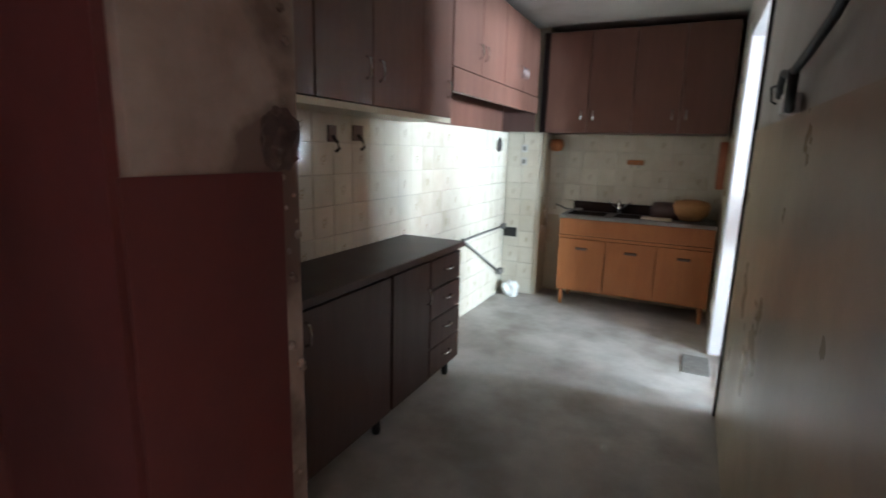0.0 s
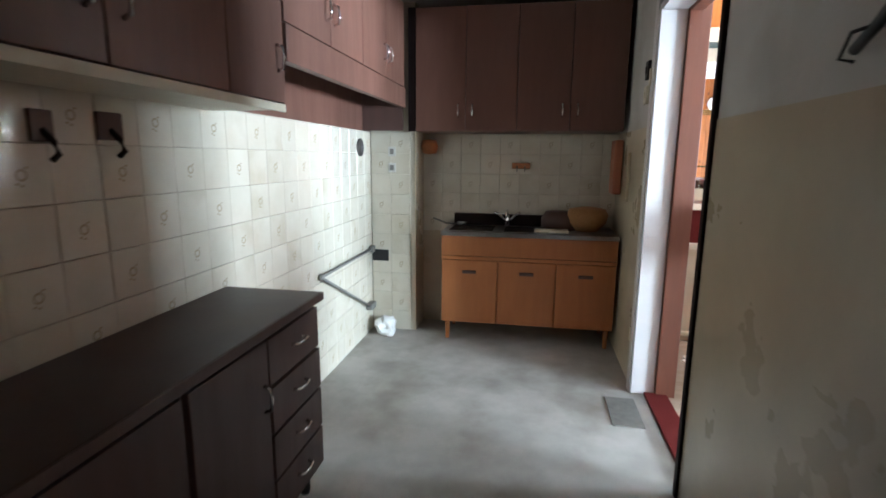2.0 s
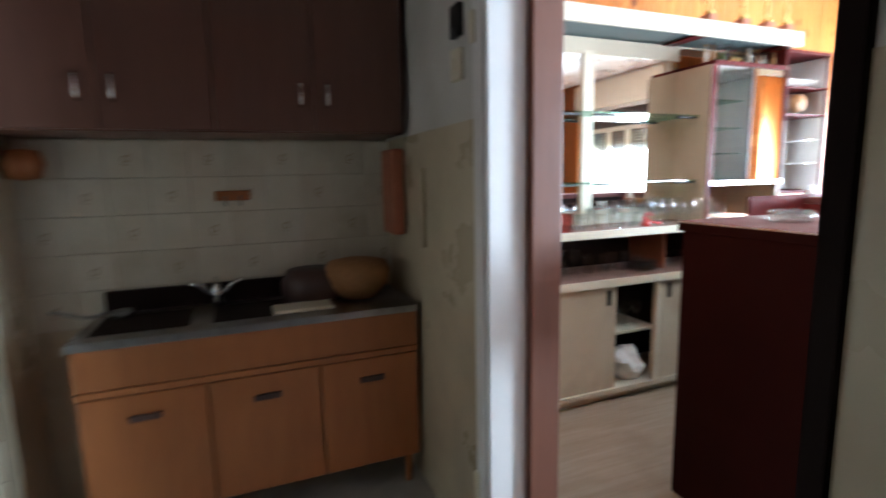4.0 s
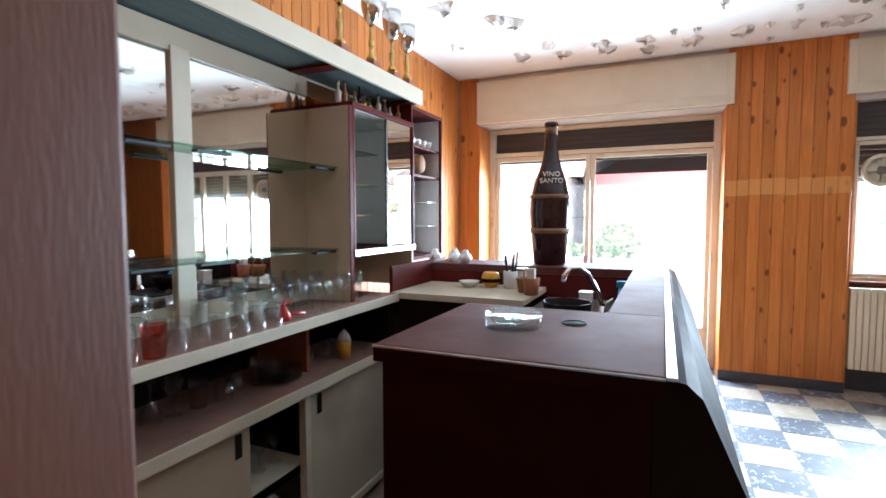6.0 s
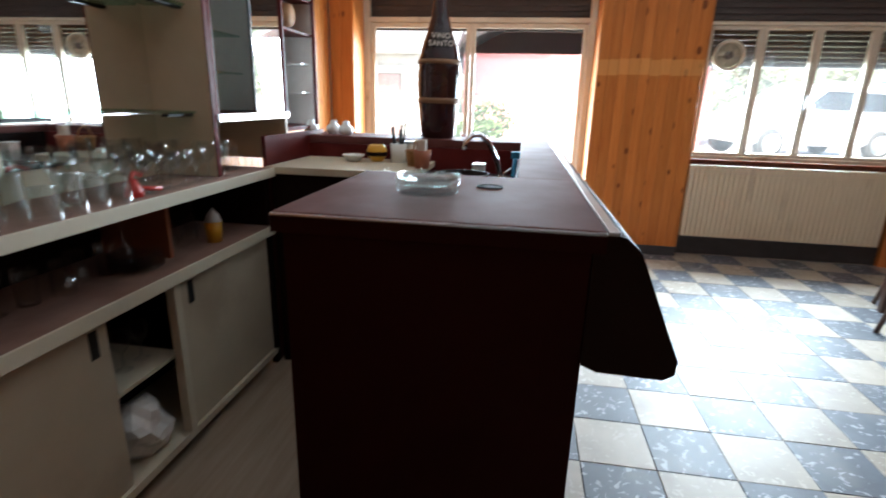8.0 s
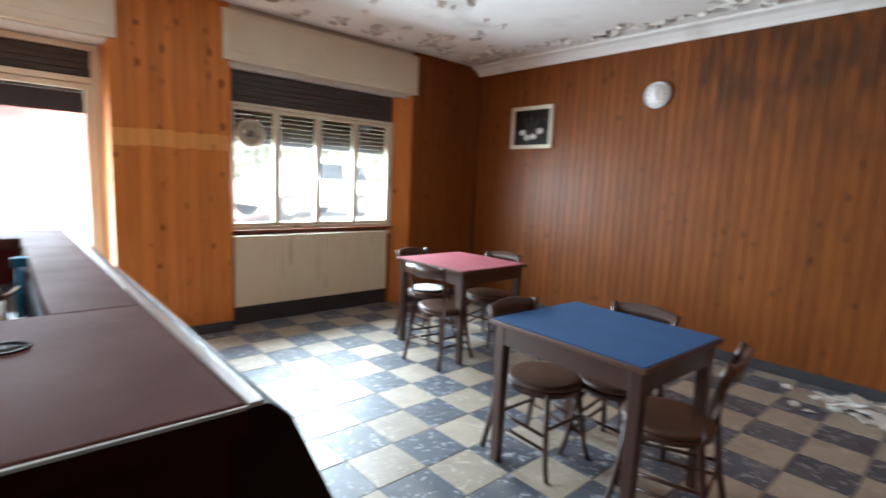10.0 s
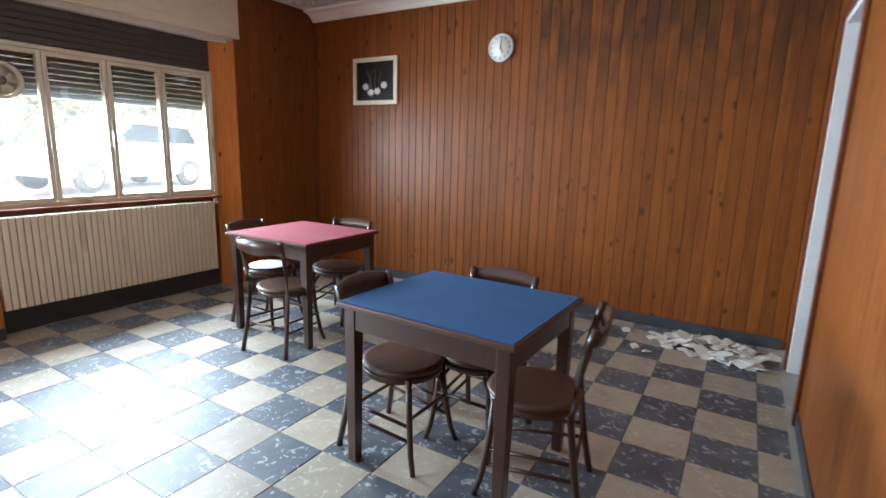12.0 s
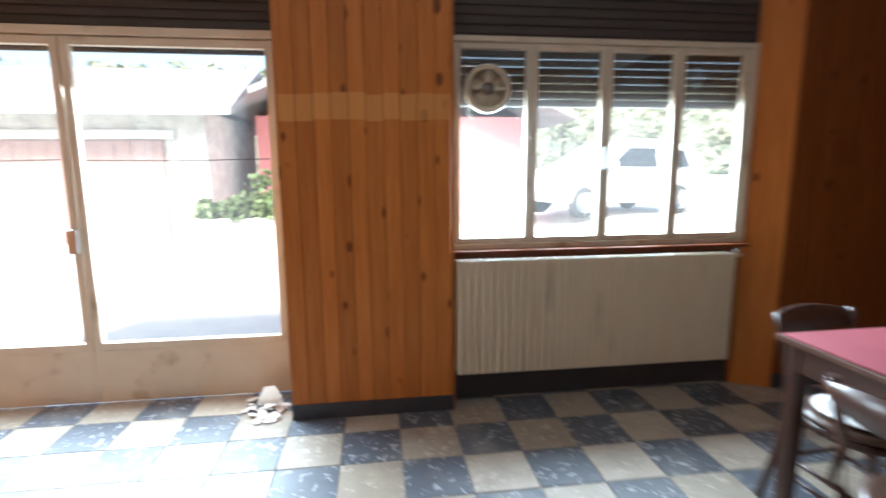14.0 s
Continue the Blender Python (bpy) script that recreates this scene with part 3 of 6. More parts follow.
def clad(parent, axis, face, a0, a1, z0, z1, width, material, sign, gap=0.0013):
    """Upright tongue-and-groove boards on a wall; each board is a piece."""
    n = max(1, round((a1 - a0) / width))
    w = (a1 - a0) / n
    bm = block(-w / 2 + gap / 2, w / 2 - gap / 2, -0.022, 0.0, z0, z1)
    top = [e for e in bm.edges if abs(e.verts[0].co.z - e.verts[1].co.z) > 0.05 and e.verts[0].co.y > -0.001]
    bmesh.ops.bevel(bm, geom=top, offset=0.0035, segments=1, affect="EDGES")
    me = mesh_of("board", bm, material)
    stained = None
    rz = {("y", 1): 0.0, ("y", -1): math.pi, ("x", 1): -math.pi / 2, ("x", -1): math.pi / 2}[axis, sign]
    for i in range(n):
        a = a0 + w * (i + 0.5)
        if material == "pine" and axis == "y" and -4.85 < a < -2.75:
            if stained is None:
                stained = me.copy()
                stained.materials.clear()
                stained.materials.append(M["pine_stained"])
            piece("board", stained, parent, a, face, 0, rz)
            continue
        piece("board", me, parent, *((a, face, 0) if axis == "y" else (face, a, 0)), rz)


structure("baseboard_clock_wall", block(XW + 0.02, -0.002, -0.02, 0.008, -0.012, 0.09), "plinth", "black stone skirting along the pine wall", "skirting")
structure("baseboard_column", block(-0.008, 0.02, 3.14, 4.06, -0.012, 0.09), "plinth", "black stone skirting round the pine column", "skirting")
structure("baseboard_window", block(0.145, 0.16, 1.08, 3.15, -0.012, 0.17), "plinth", "black skirting under the radiator", "skirting")
structure("baseboard_corner", block(-0.008, 0.02, 0.01, 1.08, -0.012, 0.09), "plinth", "black stone skirting in the corner", "skirting")
structure("baseboard_doors", block(XW - 0.02, XW + 0.008, 1.25, 4.0, -0.012, 0.09), "plinth", "black stone skirting beside the doors", "skirting")

# ---- windows of the street wall ----
def glazed(parent, x, y0, y1, z0, z1, w, d=0.045, pane=True):
    """One leaf: four rails and a pane."""
    for nm, a in (("stile", (y0, y0 + w, z0, z1)), ("stile", (y1 - w, y1, z0, z1)), ("rail", (y0 + w, y1 - w, z0, z0 + w)), ("rail", (y0 + w, y1 - w, z1 - w, z1))):
        part(nm, block(x, x + d, *a, bevel=0.004), "cream_frame", parent)
    if pane:
        p = part("pane", block(x + d / 2 - 0.002, x + d / 2 + 0.002, y0 + w, y1 - w, z0 + w, z1 - w), "glass", parent, "clear window pane with a veil of glare added")
        p.visible_shadow = False


def shutter_slats(parent, x, y0, y1, z0, z1, pitch=0.045):
    n = int((z1 - z0) / pitch)
    bm = bmesh.new()
    box(bm, 0, 0.022, y0, y1, 0.001, pitch - 0.001, 0.010)
    me = mesh_of("slat", bm, "shutter")
    for i in range(n):
        piece("slat", me, parent, x, 0, z1 - pitch * (i + 1))


door_street = tagged(new("door_1"), "wide glazed street door in worn cream paint, closed", "door", "", "structure")
YM = 5.25
fx = 0.36
for a in ((fx - 0.02, fx + 0.07, 4.06, 4.12, 0.0, 2.43), (fx - 0.02, fx + 0.07, 6.28, 6.34, 0.0, 2.43), (fx - 0.02, fx + 0.07, 4.12, 6.28, 2.13, 2.175), (fx - 0.02, fx + 0.07, 4.12, 6.28, 2.39, 2.43)):
    part("frame", block(*a, bevel=0.004), "cream_frame", door_street)
for y0, y1 in ((4.125, YM - 0.003), (YM + 0.003, 6.275)):
    glazed(door_street, fx, y0, y1, 0.34, 2.125, 0.045)
    part("kick_panel", block(fx + 0.006, fx + 0.04, y0, y1, 0.012, 0.34, 0.004), "cream_frame", door_street, "cream painted sheet at the foot of the door")
    part("wire", tube([(fx + 0.018, y0 + 0.03, 1.465), (fx + 0.018, (y0 + y1) / 2, 1.455), (fx + 0.018, y1 - 0.03, 1.46)], 0.003, 6), "black", door_street)
part("lock", block(fx - 0.03, fx, YM + 0.005, YM + 0.06, 0.93, 1.07, 0.006), "alu", door_street)
shutter_slats(door_street, fx + 0.085, 4.12, 6.28, 2.03, 2.42)
part("shutter_box_face", block(fx + 0.045, fx + 0.055, 4.12, 6.28, 2.175, 2.39), "shutter", door_street)
for k in range(4):
    part("shutter_ridge", block(fx + 0.034, fx + 0.045, 4.12, 6.28, 2.19 + 0.05 * k, 2.232 + 0.05 * k, 0.005), "shutter", door_street)

window = tagged(new("window_1"), "four-leaf window in worn cream paint, shutter half down", "window", "", "structure")
wx = 0.10
wz0, wz1 = 0.965, 2.085
for a in ((wx - 0.015, wx + 0.06, 1.30, 1.335, wz0 - 0.03, wz1 + 0.03), (wx - 0.015, wx + 0.06, 3.115, 3.15, wz0 - 0.03, wz1 + 0.03), (wx - 0.015, wx + 0.06, 1.335, 3.115, wz0 - 0.03, wz0), (wx - 0.015, wx + 0.06, 1.335, 3.115, wz1, wz1 + 0.03)):
    part("frame", block(*a, bevel=0.003), "cream_frame", window)
step = (3.115 - 1.335) / 4
for i in range(4):
    glazed(window, wx, 1.337 + step * i, 1.335 + step * (i + 1) - 0.002, wz0 + 0.002, wz1 - 0.002, 0.032)
part("handle", block(wx - 0.03, wx, 1.335 + 2 * step - 0.012, 1.335 + 2 * step + 0.012, 1.39, 1.52, 0.004), "alu", window, "grey metal window handle")
part("sill", block(0.02, wx - 0.016, 1.30, 3.128, 0.915, 0.935, 0.004), "pine_dark", window)
shutter_slats(window, wx + 0.085, 1.31, 3.14, 1.74, 2.38)
part("shutter_box_face", block(wx + 0.0, wx + 0.012, 1.31, 3.128, wz1 + 0.032, 2.395), "shutter", window)
for k in range(5):
    part("shutter_ridge", block(wx - 0.011, wx, 1.312, 3.127, wz1 + 0.04 + 0.05 * k, wz1 + 0.082 + 0.05 * k, 0.005), "shutter", window)
# the slanting pine reveal beside the window
bm = bmesh.new()
vs = [(0.0, 1.09), (0.02, 1.085), (0.16, 1.08), (0.16, 1.296), (0.10, 1.296)]
lo = [bm.verts.new((x, y, 0.0)) for x, y in vs]
hi = [bm.verts.new((x, y, 2.43)) for x, y in vs]
for i in range(5):
    bm.faces.new((lo[i], lo[(i + 1) % 5], hi[(i + 1) % 5], hi[i]))
bm.faces.new(lo[::-1])
bm.faces.new(hi)
structure("trim_window", bm, "pine_light", "pine-clad slanting window reveal", "window reveal")
structure("trim_column_window", block(0.02, 0.16, 3.13, 3.15, 0.0, 2.4), "pine_light", "pine board lining the window opening", "reveal")
structure("trim_column_door", block(0.001, 0.338, 4.05, 4.0595, 0.0, 2.43), "pine_light", "pine board lining the door opening", "reveal")
structure("trim_door_start", block(0.001, 0.338, 6.3405, 6.36, 0.0, 2.43), "pine_light", "pine board lining the door opening", "reveal")


def valance(y0, y1, z0, z1):
    v = thing("shutter_box", "cream painted wooden shutter box above the opening", "shutter box", "shutter boxes")
    part("front", block(-0.025, 0.004, y0, y1, z0 + 0.02, z1, 0.004), "cream", v)
    part("inner_panel", block(-0.032, -0.025, y0 + 0.06, y1 - 0.06, z0 + 0.07, z1 - 0.05, 0.003), "cream", v)
    part("soffit", block(-0.03, 0.03, y0, y1, z0 - 0.006, z0 + 0.02, 0.003), "cream", v)


valance(4.0, 6.37, 2.455, 2.88)
valance(1.04, 3.21, 2.455, 2.875)

# ---- radiator ----
rad = thing("radiator", "long cream ribbed panel radiator under the window", "radiator", at=(0, 0, 0))
n, y0, y1 = 39, 1.40, 3.12
w = (y1 - y0) / n
for i in range(n):
    part("rib", block(0.0, 0.095, y0 + w * i + 0.002, y0 + w * (i + 1) - 0.002, 0.205, 0.88, 0.008), "radiator", rad)
part("pipe", tube([(0.05, 1.39, 0.86), (0.05, 1.34, 0.86), (0.12, 1.33, 0.86)], 0.012), "radiator", rad)
part("valve", turned([(0.02, 0), (0.022, 0.02), (0.016, 0.05), (0, 0.052)], 12, 0.05, 1.37), "chrome", rad).location = (0, 0, 0.86)
part("bracket", block(0.09, 0.16, 1.6, 1.64, 0.3, 0.36), "radiator", rad)
part("bracket", block(0.09, 0.16, 2.9, 2.94, 0.3, 0.36), "radiator", rad)

# ---- round ventilator in the first pane ----
fan = thing("window_ventilator", "round cream plastic ventilator set in the window pane", "fan", at=(wx + 0.02, 2.925, 1.84))
bm = turned([(0.105, -0.02), (0.13, -0.02), (0.135, 0.0), (0.13, 0.03), (0.105, 0.03), (0.105, -0.02)], 32)
bmesh.ops.rotate(bm, verts=bm.verts, matrix=Matrix.Rotation(radians(-90), 3, "Y"))
part("rim", bm, "fanplastic", fan)
for k in range(5):
    bm = bmesh.new()
    a = k * 2 * math.pi / 5
    vs = [(0.0, 0.02, 0.03), (0.012, 0.07, 0.075), (0.008, 0.10, 0.03), (0.0, 0.085, -0.01), (-0.004, 0.03, 0.0)]
    bm.faces.new([bm.verts.new(v) for v in vs])
    bmesh.ops.rotate(bm, verts=bm.verts, matrix=Matrix.Rotation(a, 3, "X"))
    bmesh.ops.solidify(bm, geom=bm.faces[:], thickness=0.003)
    part("blade", bm, "fanplastic", fan)
bm = turned([(0.034, -0.03), (0.036, 0.0), (0.03, 0.03), (0.0, 0.035)], 20)
bmesh.ops.rotate(bm, verts=bm.verts, matrix=Matrix.Rotation(radians(-90), 3, "Y"))
part("motor", bm, "iron", fan)
part("spoke", block(-0.025, -0.018, -0.12, 0.12, -0.004, 0.004), "fanplastic", fan)
part("spoke", block(-0.025, -0.018, -0.004, 0.004, -0.12, 0.12), "fanplastic", fan)
part("cord", tube([(-0.03, 0.10, -0.08), (-0.03, 0.12, -0.13), (-0.03, 0.09, -0.17), (-0.03, 0.11, -0.10)], 0.003, 6), "fanplastic", fan)

# ---- clock and picture on the pine wall ----
clock = thing("wall_clock", "round white wall clock with a pale rim", "clock", at=(-2.38, 0.0, 2.37))
bm = turned([(0.0, 0.0), (0.118, 0.0), (0.125, 0.012), (0.122, 0.035), (0.112, 0.04), (0.108, 0.03), (0.0, 0.03)], 40)
bmesh.ops.rotate(bm, verts=bm.verts, matrix=Matrix.Rotation(radians(-90), 3, "X"))
part("case", bm, "dial", clock, "pale grey plastic rim")
bm = turned([(0.0, 0.031), (0.106, 0.031), (0.106, 0.033), (0.0, 0.033)], 40)
bmesh.ops.rotate(bm, verts=bm.verts, matrix=Matrix.Rotation(radians(-90), 3, "X"))
part("dial", bm, "white", clock, "white dial")
for k in range(12):
    a = k * math.pi / 6
    bm = block(-0.003, 0.003, 0.033, 0.035, 0.082, 0.100)
    bmesh.ops.rotate(bm, verts=bm.verts, matrix=Matrix.Rotation(a, 3, "Y"))
    part("hour_mark", bm, "ink", clock)
for nm, ang, ln in (("hour_hand", 205, 0.055), ("minute_hand", 355, 0.085)):
    bm = block(-0.003, 0.003, 0.036, 0.038, -0.012, ln)
    bmesh.ops.rotate(bm, verts=bm.verts, matrix=Matrix.Rotation(radians(ang), 3, "Y"))
    part(nm, bm, "ink", clock)

pic = thing("framed_picture", "black picture of white flowers in a pale wooden frame", "picture", at=(-0.90, 0.004, 2.145))
w, h = 0.30, 0.245
for a in ((-w, w, 0, 0.03, h - 0.045, h), (-w, w, 0, 0.03, -h, -h + 0.045), (-w, -w + 0.045, 0, 0.03, -h + 0.045, h - 0.045), (w - 0.045, w, 0, 0.03, -h + 0.045, h - 0.045)):
    part("frame", block(*a, bevel=0.006), "cream", pic)
part("print", block(-w + 0.045, w - 0.045, 0.002, 0.014, -h + 0.045, h - 0.045), "picblack", pic)
rf = random.Random(3)
for cx, cz in ((0.13, -0.055), (0.06, -0.115), (-0.03, -0.105), (-0.12, -0.045)):
    bm = bmesh.new()
    for ring, (r, cnt) in enumerate(((0.034, 7), (0.020, 5), (0.008, 3))):
        for k in range(cnt):
            a = 6.283 * k / cnt + ring
            p = [(cx + r * math.cos(a) + 0.013 * math.cos(a + t), 0.0155 + ring * 0.001, cz + r * math.sin(a) * 0.8 + 0.011 * math.sin(a + t)) for t in (0, 1.25, 2.5, 3.77, 5.0)]
            bm.faces.new([bm.verts.new(v) for v in p])
    part("flower", bm, "white", pic)
for cx, cz, dx in ((0.05, 0.02, 0.05), (-0.05, 0.03, -0.03), (0.0, 0.06, 0.0)):
    part("stem", tube([(cx, 0.016, -0.08), (cx + dx / 2, 0.016, cz), (cx + dx, 0.016, cz + 0.07)], 0.0025, 5), "iron", pic)

# painting in a deep gilt frame beside the doors
paint = thing("framed_painting", "dark landscape painting in a deep carved gilt frame", "picture", at=(XW + 0.004, 3.17, 1.86))
hw, hh = 0.385, 0.33
for a in ((0.0, 0.04, -hw, hw, hh - 0.09, hh), (0.0, 0.04, -hw, hw, -hh, -hh + 0.09), (0.0, 0.04, -hw, -hw + 0.09, -hh + 0.09, hh - 0.09), (0.0, 0.04, hw - 0.09, hw, -hh + 0.09, hh - 0.09)):
    part("frame", block(*a, bevel=0.014), "gilt", paint)
for a in ((0.036, 0.052, -hw + 0.01, hw - 0.01, hh - 0.04, hh - 0.015), (0.036, 0.052, -hw + 0.01, hw - 0.01, -hh + 0.015, -hh + 0.04), (0.036, 0.052, -hw + 0.015, -hw + 0.04, -hh + 0.04, hh - 0.04), (0.036, 0.052, hw - 0.04, hw - 0.015, -hh + 0.04, hh - 0.04)):
    part("bead", block(*a, bevel=0.006), "gilt", paint)
part("canvas", block(0.005, 0.02, -hw + 0.09, hw - 0.09, -hh + 0.09, hh - 0.09), "painting", paint)

# ---- the far doorway, white lining, standing open ----
door_far = tagged(new("door_2"), "open doorway with white painted lining and brown trim", "door", "", "structure")
for a in ((KX1 - 0.0, XW + 0.002, 0.42, 0.46, 0, 2.28), (KX1, XW + 0.002, 1.18, 1.22, 0, 2.28), (KX1, XW + 0.002, 0.46, 1.18, 2.24, 2.28)):
    part("lining", block(*a, bevel=0.003), "whitepaint", door_far)
for a in ((XW, XW + 0.02, 0.34, 0.42, 0, 2.36), (XW, XW + 0.02, 1.22, 1.29, 0, 2.36), (XW, XW + 0.02, 0.42, 1.22, 2.28, 2.36)):
    part("trim", block(*a, bevel=0.004), "pine_dark", door_far)

# ---- fallen plaster ----
deb = thing("plaster_rubble", "heap of fallen white plaster flakes on the tiles", "rubble")
rd = random.Random(11)


def chips(bm, cx, cy, r, count, size, zmax):
    for _ in range(count):
        a, q = rd.random() * 6.283, r * math.sqrt(rd.random())
        x, y = cx + 1.15 * q * math.cos(a), cy + 0.75 * q * math.sin(a)
        s = size * (0.3 + rd.random())
        z = 0.004 + zmax * max(0, 1 - q / r) * rd.random()
        k = rd.randint(4, 6)
        tilt = Matrix.Rotation(rd.random() * 0.7 - 0.35, 3, "X") @ Matrix.Rotation(rd.random() * 0.7 - 0.35, 3, "Y")
        top, low = [], []
        for j in range(k):
            p = tilt @ Vector((s * (0.6 + 0.6 * rd.random()) * math.cos(6.283 * j / k), s * (0.6 + 0.6 * rd.random()) * math.sin(6.283 * j / k), 0))
            top.append(bm.verts.new((x + p.x, y + p.y, max(0.004, z + p.z) + 0.006)))
            low.append(bm.verts.new((x + p.x * 0.96, y + p.y * 0.96, max(0.0, z + p.z))))
        bm.faces.new(top)
        bm.faces.new(low[::-1])
        for j in range(k):
            bm.faces.new((low[j], low[(j + 1) % k], top[(j + 1) % k], top[j]))


for cx, cy, r, c in ((-4.38, 0.30, 0.32, 70), (-4.52, 0.48, 0.16, 22), (-4.30, 0.35, 0.50, 26)):
    bm = bmesh.new()
    chips(bm, cx, cy, r, c, 0.055, 0.09)
    part("flakes", bm, "flake", deb)
deb2 = thing("plaster_crumbs", "broken plaster and card by the street door", "rubble")
bm = bmesh.new()
chips(bm, 0.17, 4.24, 0.17, 40, 0.035, 0.05)
part("flakes", bm, "flake", deb2)
bm = bmesh.new()
vs = [(0.10, 4.16, 0.02), (0.20, 4.30, 0.02), (0.25, 4.27, 0.10), (0.19, 4.19, 0.13), (0.13, 4.14, 0.09)]
bm.faces.new([bm.verts.new(v) for v in vs])
bmesh.ops.solidify(bm, geom=bm.faces[:], thickness=0.004)
part("card", bm, "paper", deb2)
deb3 = thing("plaster_scraps", "few white plaster scraps on the beige boards", "rubble", at=(0, 0, 0.004))
for k in range(8):
    bm = bmesh.new()
    chips(bm, -4.60 + 0.03 * (k % 3), 5.40 + 0.03 * k, 0.03, 1, 0.024, 0.0)
    part("flake", bm, "flake", deb3)


# ---- card tables ----
def card_table(felt, label, at, rz, sx, sy):
    t = thing("card_table", label, "table", "card tables", at, rz)
    hx, hy, top = sx / 2, sy / 2, 0.777
    part("tabletop", block(-hx, hx, -hy, hy, top - 0.026, top - 0.002, 0.005), "tabletrim", t)
    part("felt_cover", block(-hx + 0.012, hx - 0.012, -hy + 0.012, hy - 0.012, top - 0.002, top + 0.002), felt, t, felt + " cloth playing surface")
    for a in ((-hx + 0.05, hx - 0.05, -hy + 0.03, -hy + 0.05), (-hx + 0.05, hx - 0.05, hy - 0.05, hy - 0.03), (-hx + 0.03, -hx + 0.05, -hy + 0.05, hy - 0.05), (hx - 0.05, hx - 0.03, -hy + 0.05, hy - 0.05)):
        part("apron", block(*a, top - 0.125, top - 0.026), "chairwood", t)
    for x in (-1, 1):
        for y in (-1, 1):
            bm = block(x * (hx - 0.055) - 0.03, x * (hx - 0.055) + 0.03, y * (hy - 0.055) - 0.03, y * (hy - 0.055) + 0.03, 0, top - 0.026, 0.004)
            for v in bm.verts:
                if v.co.z < 0.1:
                    v.co.x = x * (hx - 0.055) + (v.co.x - x * (hx - 0.055)) * 0.75
                    v.co.y = y * (hy - 0.055) + (v.co.y - y * (hy - 0.055)) * 0.75
            part("leg", bm, "chairwood", t)
    return t


card_table("red", "dark wooden card table with worn red cloth top", (-1.52, 1.67, 0), 0.5, 0.86, 0.80)
card_table("blue", "dark wooden card table with blue cloth top", (-3.44, 2.525, 0), -2, 0.86, 0.745)


# ---- bentwood chairs ----
def chair_at(label, at, rz):
    """A bentwood chair; its back is on the +y side before it is turned."""
    c = thing("bentwood_chair", label, "chair", "chairs round the card tables", at, rz)
    part("seat", turned([(0.0, 0.432), (0.17, 0.432), (0.196, 0.438), (0.202, 0.450), (0.196, 0.461), (0.17, 0.464), (0.0, 0.460)], 32), "seatwood", c, "round worn plywood seat")
    part("seat_ring", turned([(0.172, 0.405), (0.192, 0.405), (0.192, 0.432), (0.172, 0.432), (0.172, 0.405)], 32), "chairwood", c)
    for s in (-1, 1):
        part("front_leg", tube([(s * 0.135, -0.135, 0.43), (s * 0.145, -0.15, 0.25), (s * 0.165, -0.175, 0.08), (s * 0.18, -0.20, 0.0)], 0.016, 10, taper=0.8), "chairwood", c)
        part("back_post", tube([(s * 0.19, 0.245, 0.0), (s * 0.175, 0.205, 0.2), (s * 0.165, 0.175, 0.43), (s * 0.170, 0.19, 0.60), (s * 0.180, 0.225, 0.75), (s * 0.185, 0.243, 0.815)], 0.0155, 10), "chairwood", c)
        part("brace", tube([(s * 0.148, -0.152, 0.24), (s * 0.125, -0.135, 0.33), (s * 0.09, -0.11, 0.39), (s * 0.04, -0.10, 0.415)], 0.009, 8), "chairwood", c)
        part("side_stretcher", tube([(s * 0.15, -0.16, 0.21), (s * 0.172, 0.195, 0.24)], 0.009, 8), "chairwood", c)
        part("side_stretcher", tube([(s * 0.155, -0.165, 0.14), (s * 0.175, 0.205, 0.17)], 0.009, 8), "chairwood", c)
    part("front_stretcher", tube([(-0.148, -0.155, 0.25), (0.148, -0.155, 0.25)], 0.009, 8), "chairwood", c)
    part("back_stretcher", tube([(-0.173, 0.20, 0.20), (0.173, 0.20, 0.20)], 0.009, 8), "chairwood", c)
    bm = bmesh.new()
    n = 12
    front, rows_ = [], []
    for i in range(n + 1):
        u = -1 + 2 * i / n
        x = 0.195 * u
        bow = 0.035 * (1 - u * u)
        hi_, lo_ = 0.825 - 0.025 * u * u, 0.715 + 0.03 * u * u
        front.append([bm.verts.new((x, 0.226 + bow, lo_)), bm.verts.new((x, 0.246 + bow, hi_)), bm.verts.new((x, 0.260 + bow, hi_)), bm.verts.new((x, 0.240 + bow, lo_))])
    for a, b in zip(front, front[1:]):
        for k in range(4):
            bm.faces.new((a[k], b[k], b[(k + 1) % 4], a[(k + 1) % 4])).smooth = k in (0, 2)
    bm.faces.new(front[0])
    bm.faces.new(front[-1][::-1])
    part("backrest", bm, "chairwood", c, "curved dark plywood backrest")
    return c


CH = "dark bentwood chair with a curved back, pushed under the table"
first_chair = chair_at(CH, (-1.70, 2.03, 0), 8)
for px, py, rz in ((-1.19, 1.75, -85), (-1.57, 1.36, 188), (-3.16, 2.60, -92), (-3.42, 2.31, 178), (-3.80, 2.53, 100)):
    copy_thing(first_chair, pose(px, py, 0, 0, 0, rz))
part_white = thing("white_plate", "plain white plate on a dark chair seat", "plate", at=(-1.19, 1.75, 0.463))
part("plate", turned([(0.0, 0.0), (0.12, 0.002), (0.16, 0.012), (0.165, 0.016), (0.12, 0.010), (0.0, 0.006)], 28), "white", part_white)

# ---- bar counter ----
CT = 1.17
counter = thing("bar_counter", "dark reddish bar counter with a padded front and aluminium edge", "bar counter")
x0, x1, yf, yb = -4.08, -1.80, 4.53, 5.15
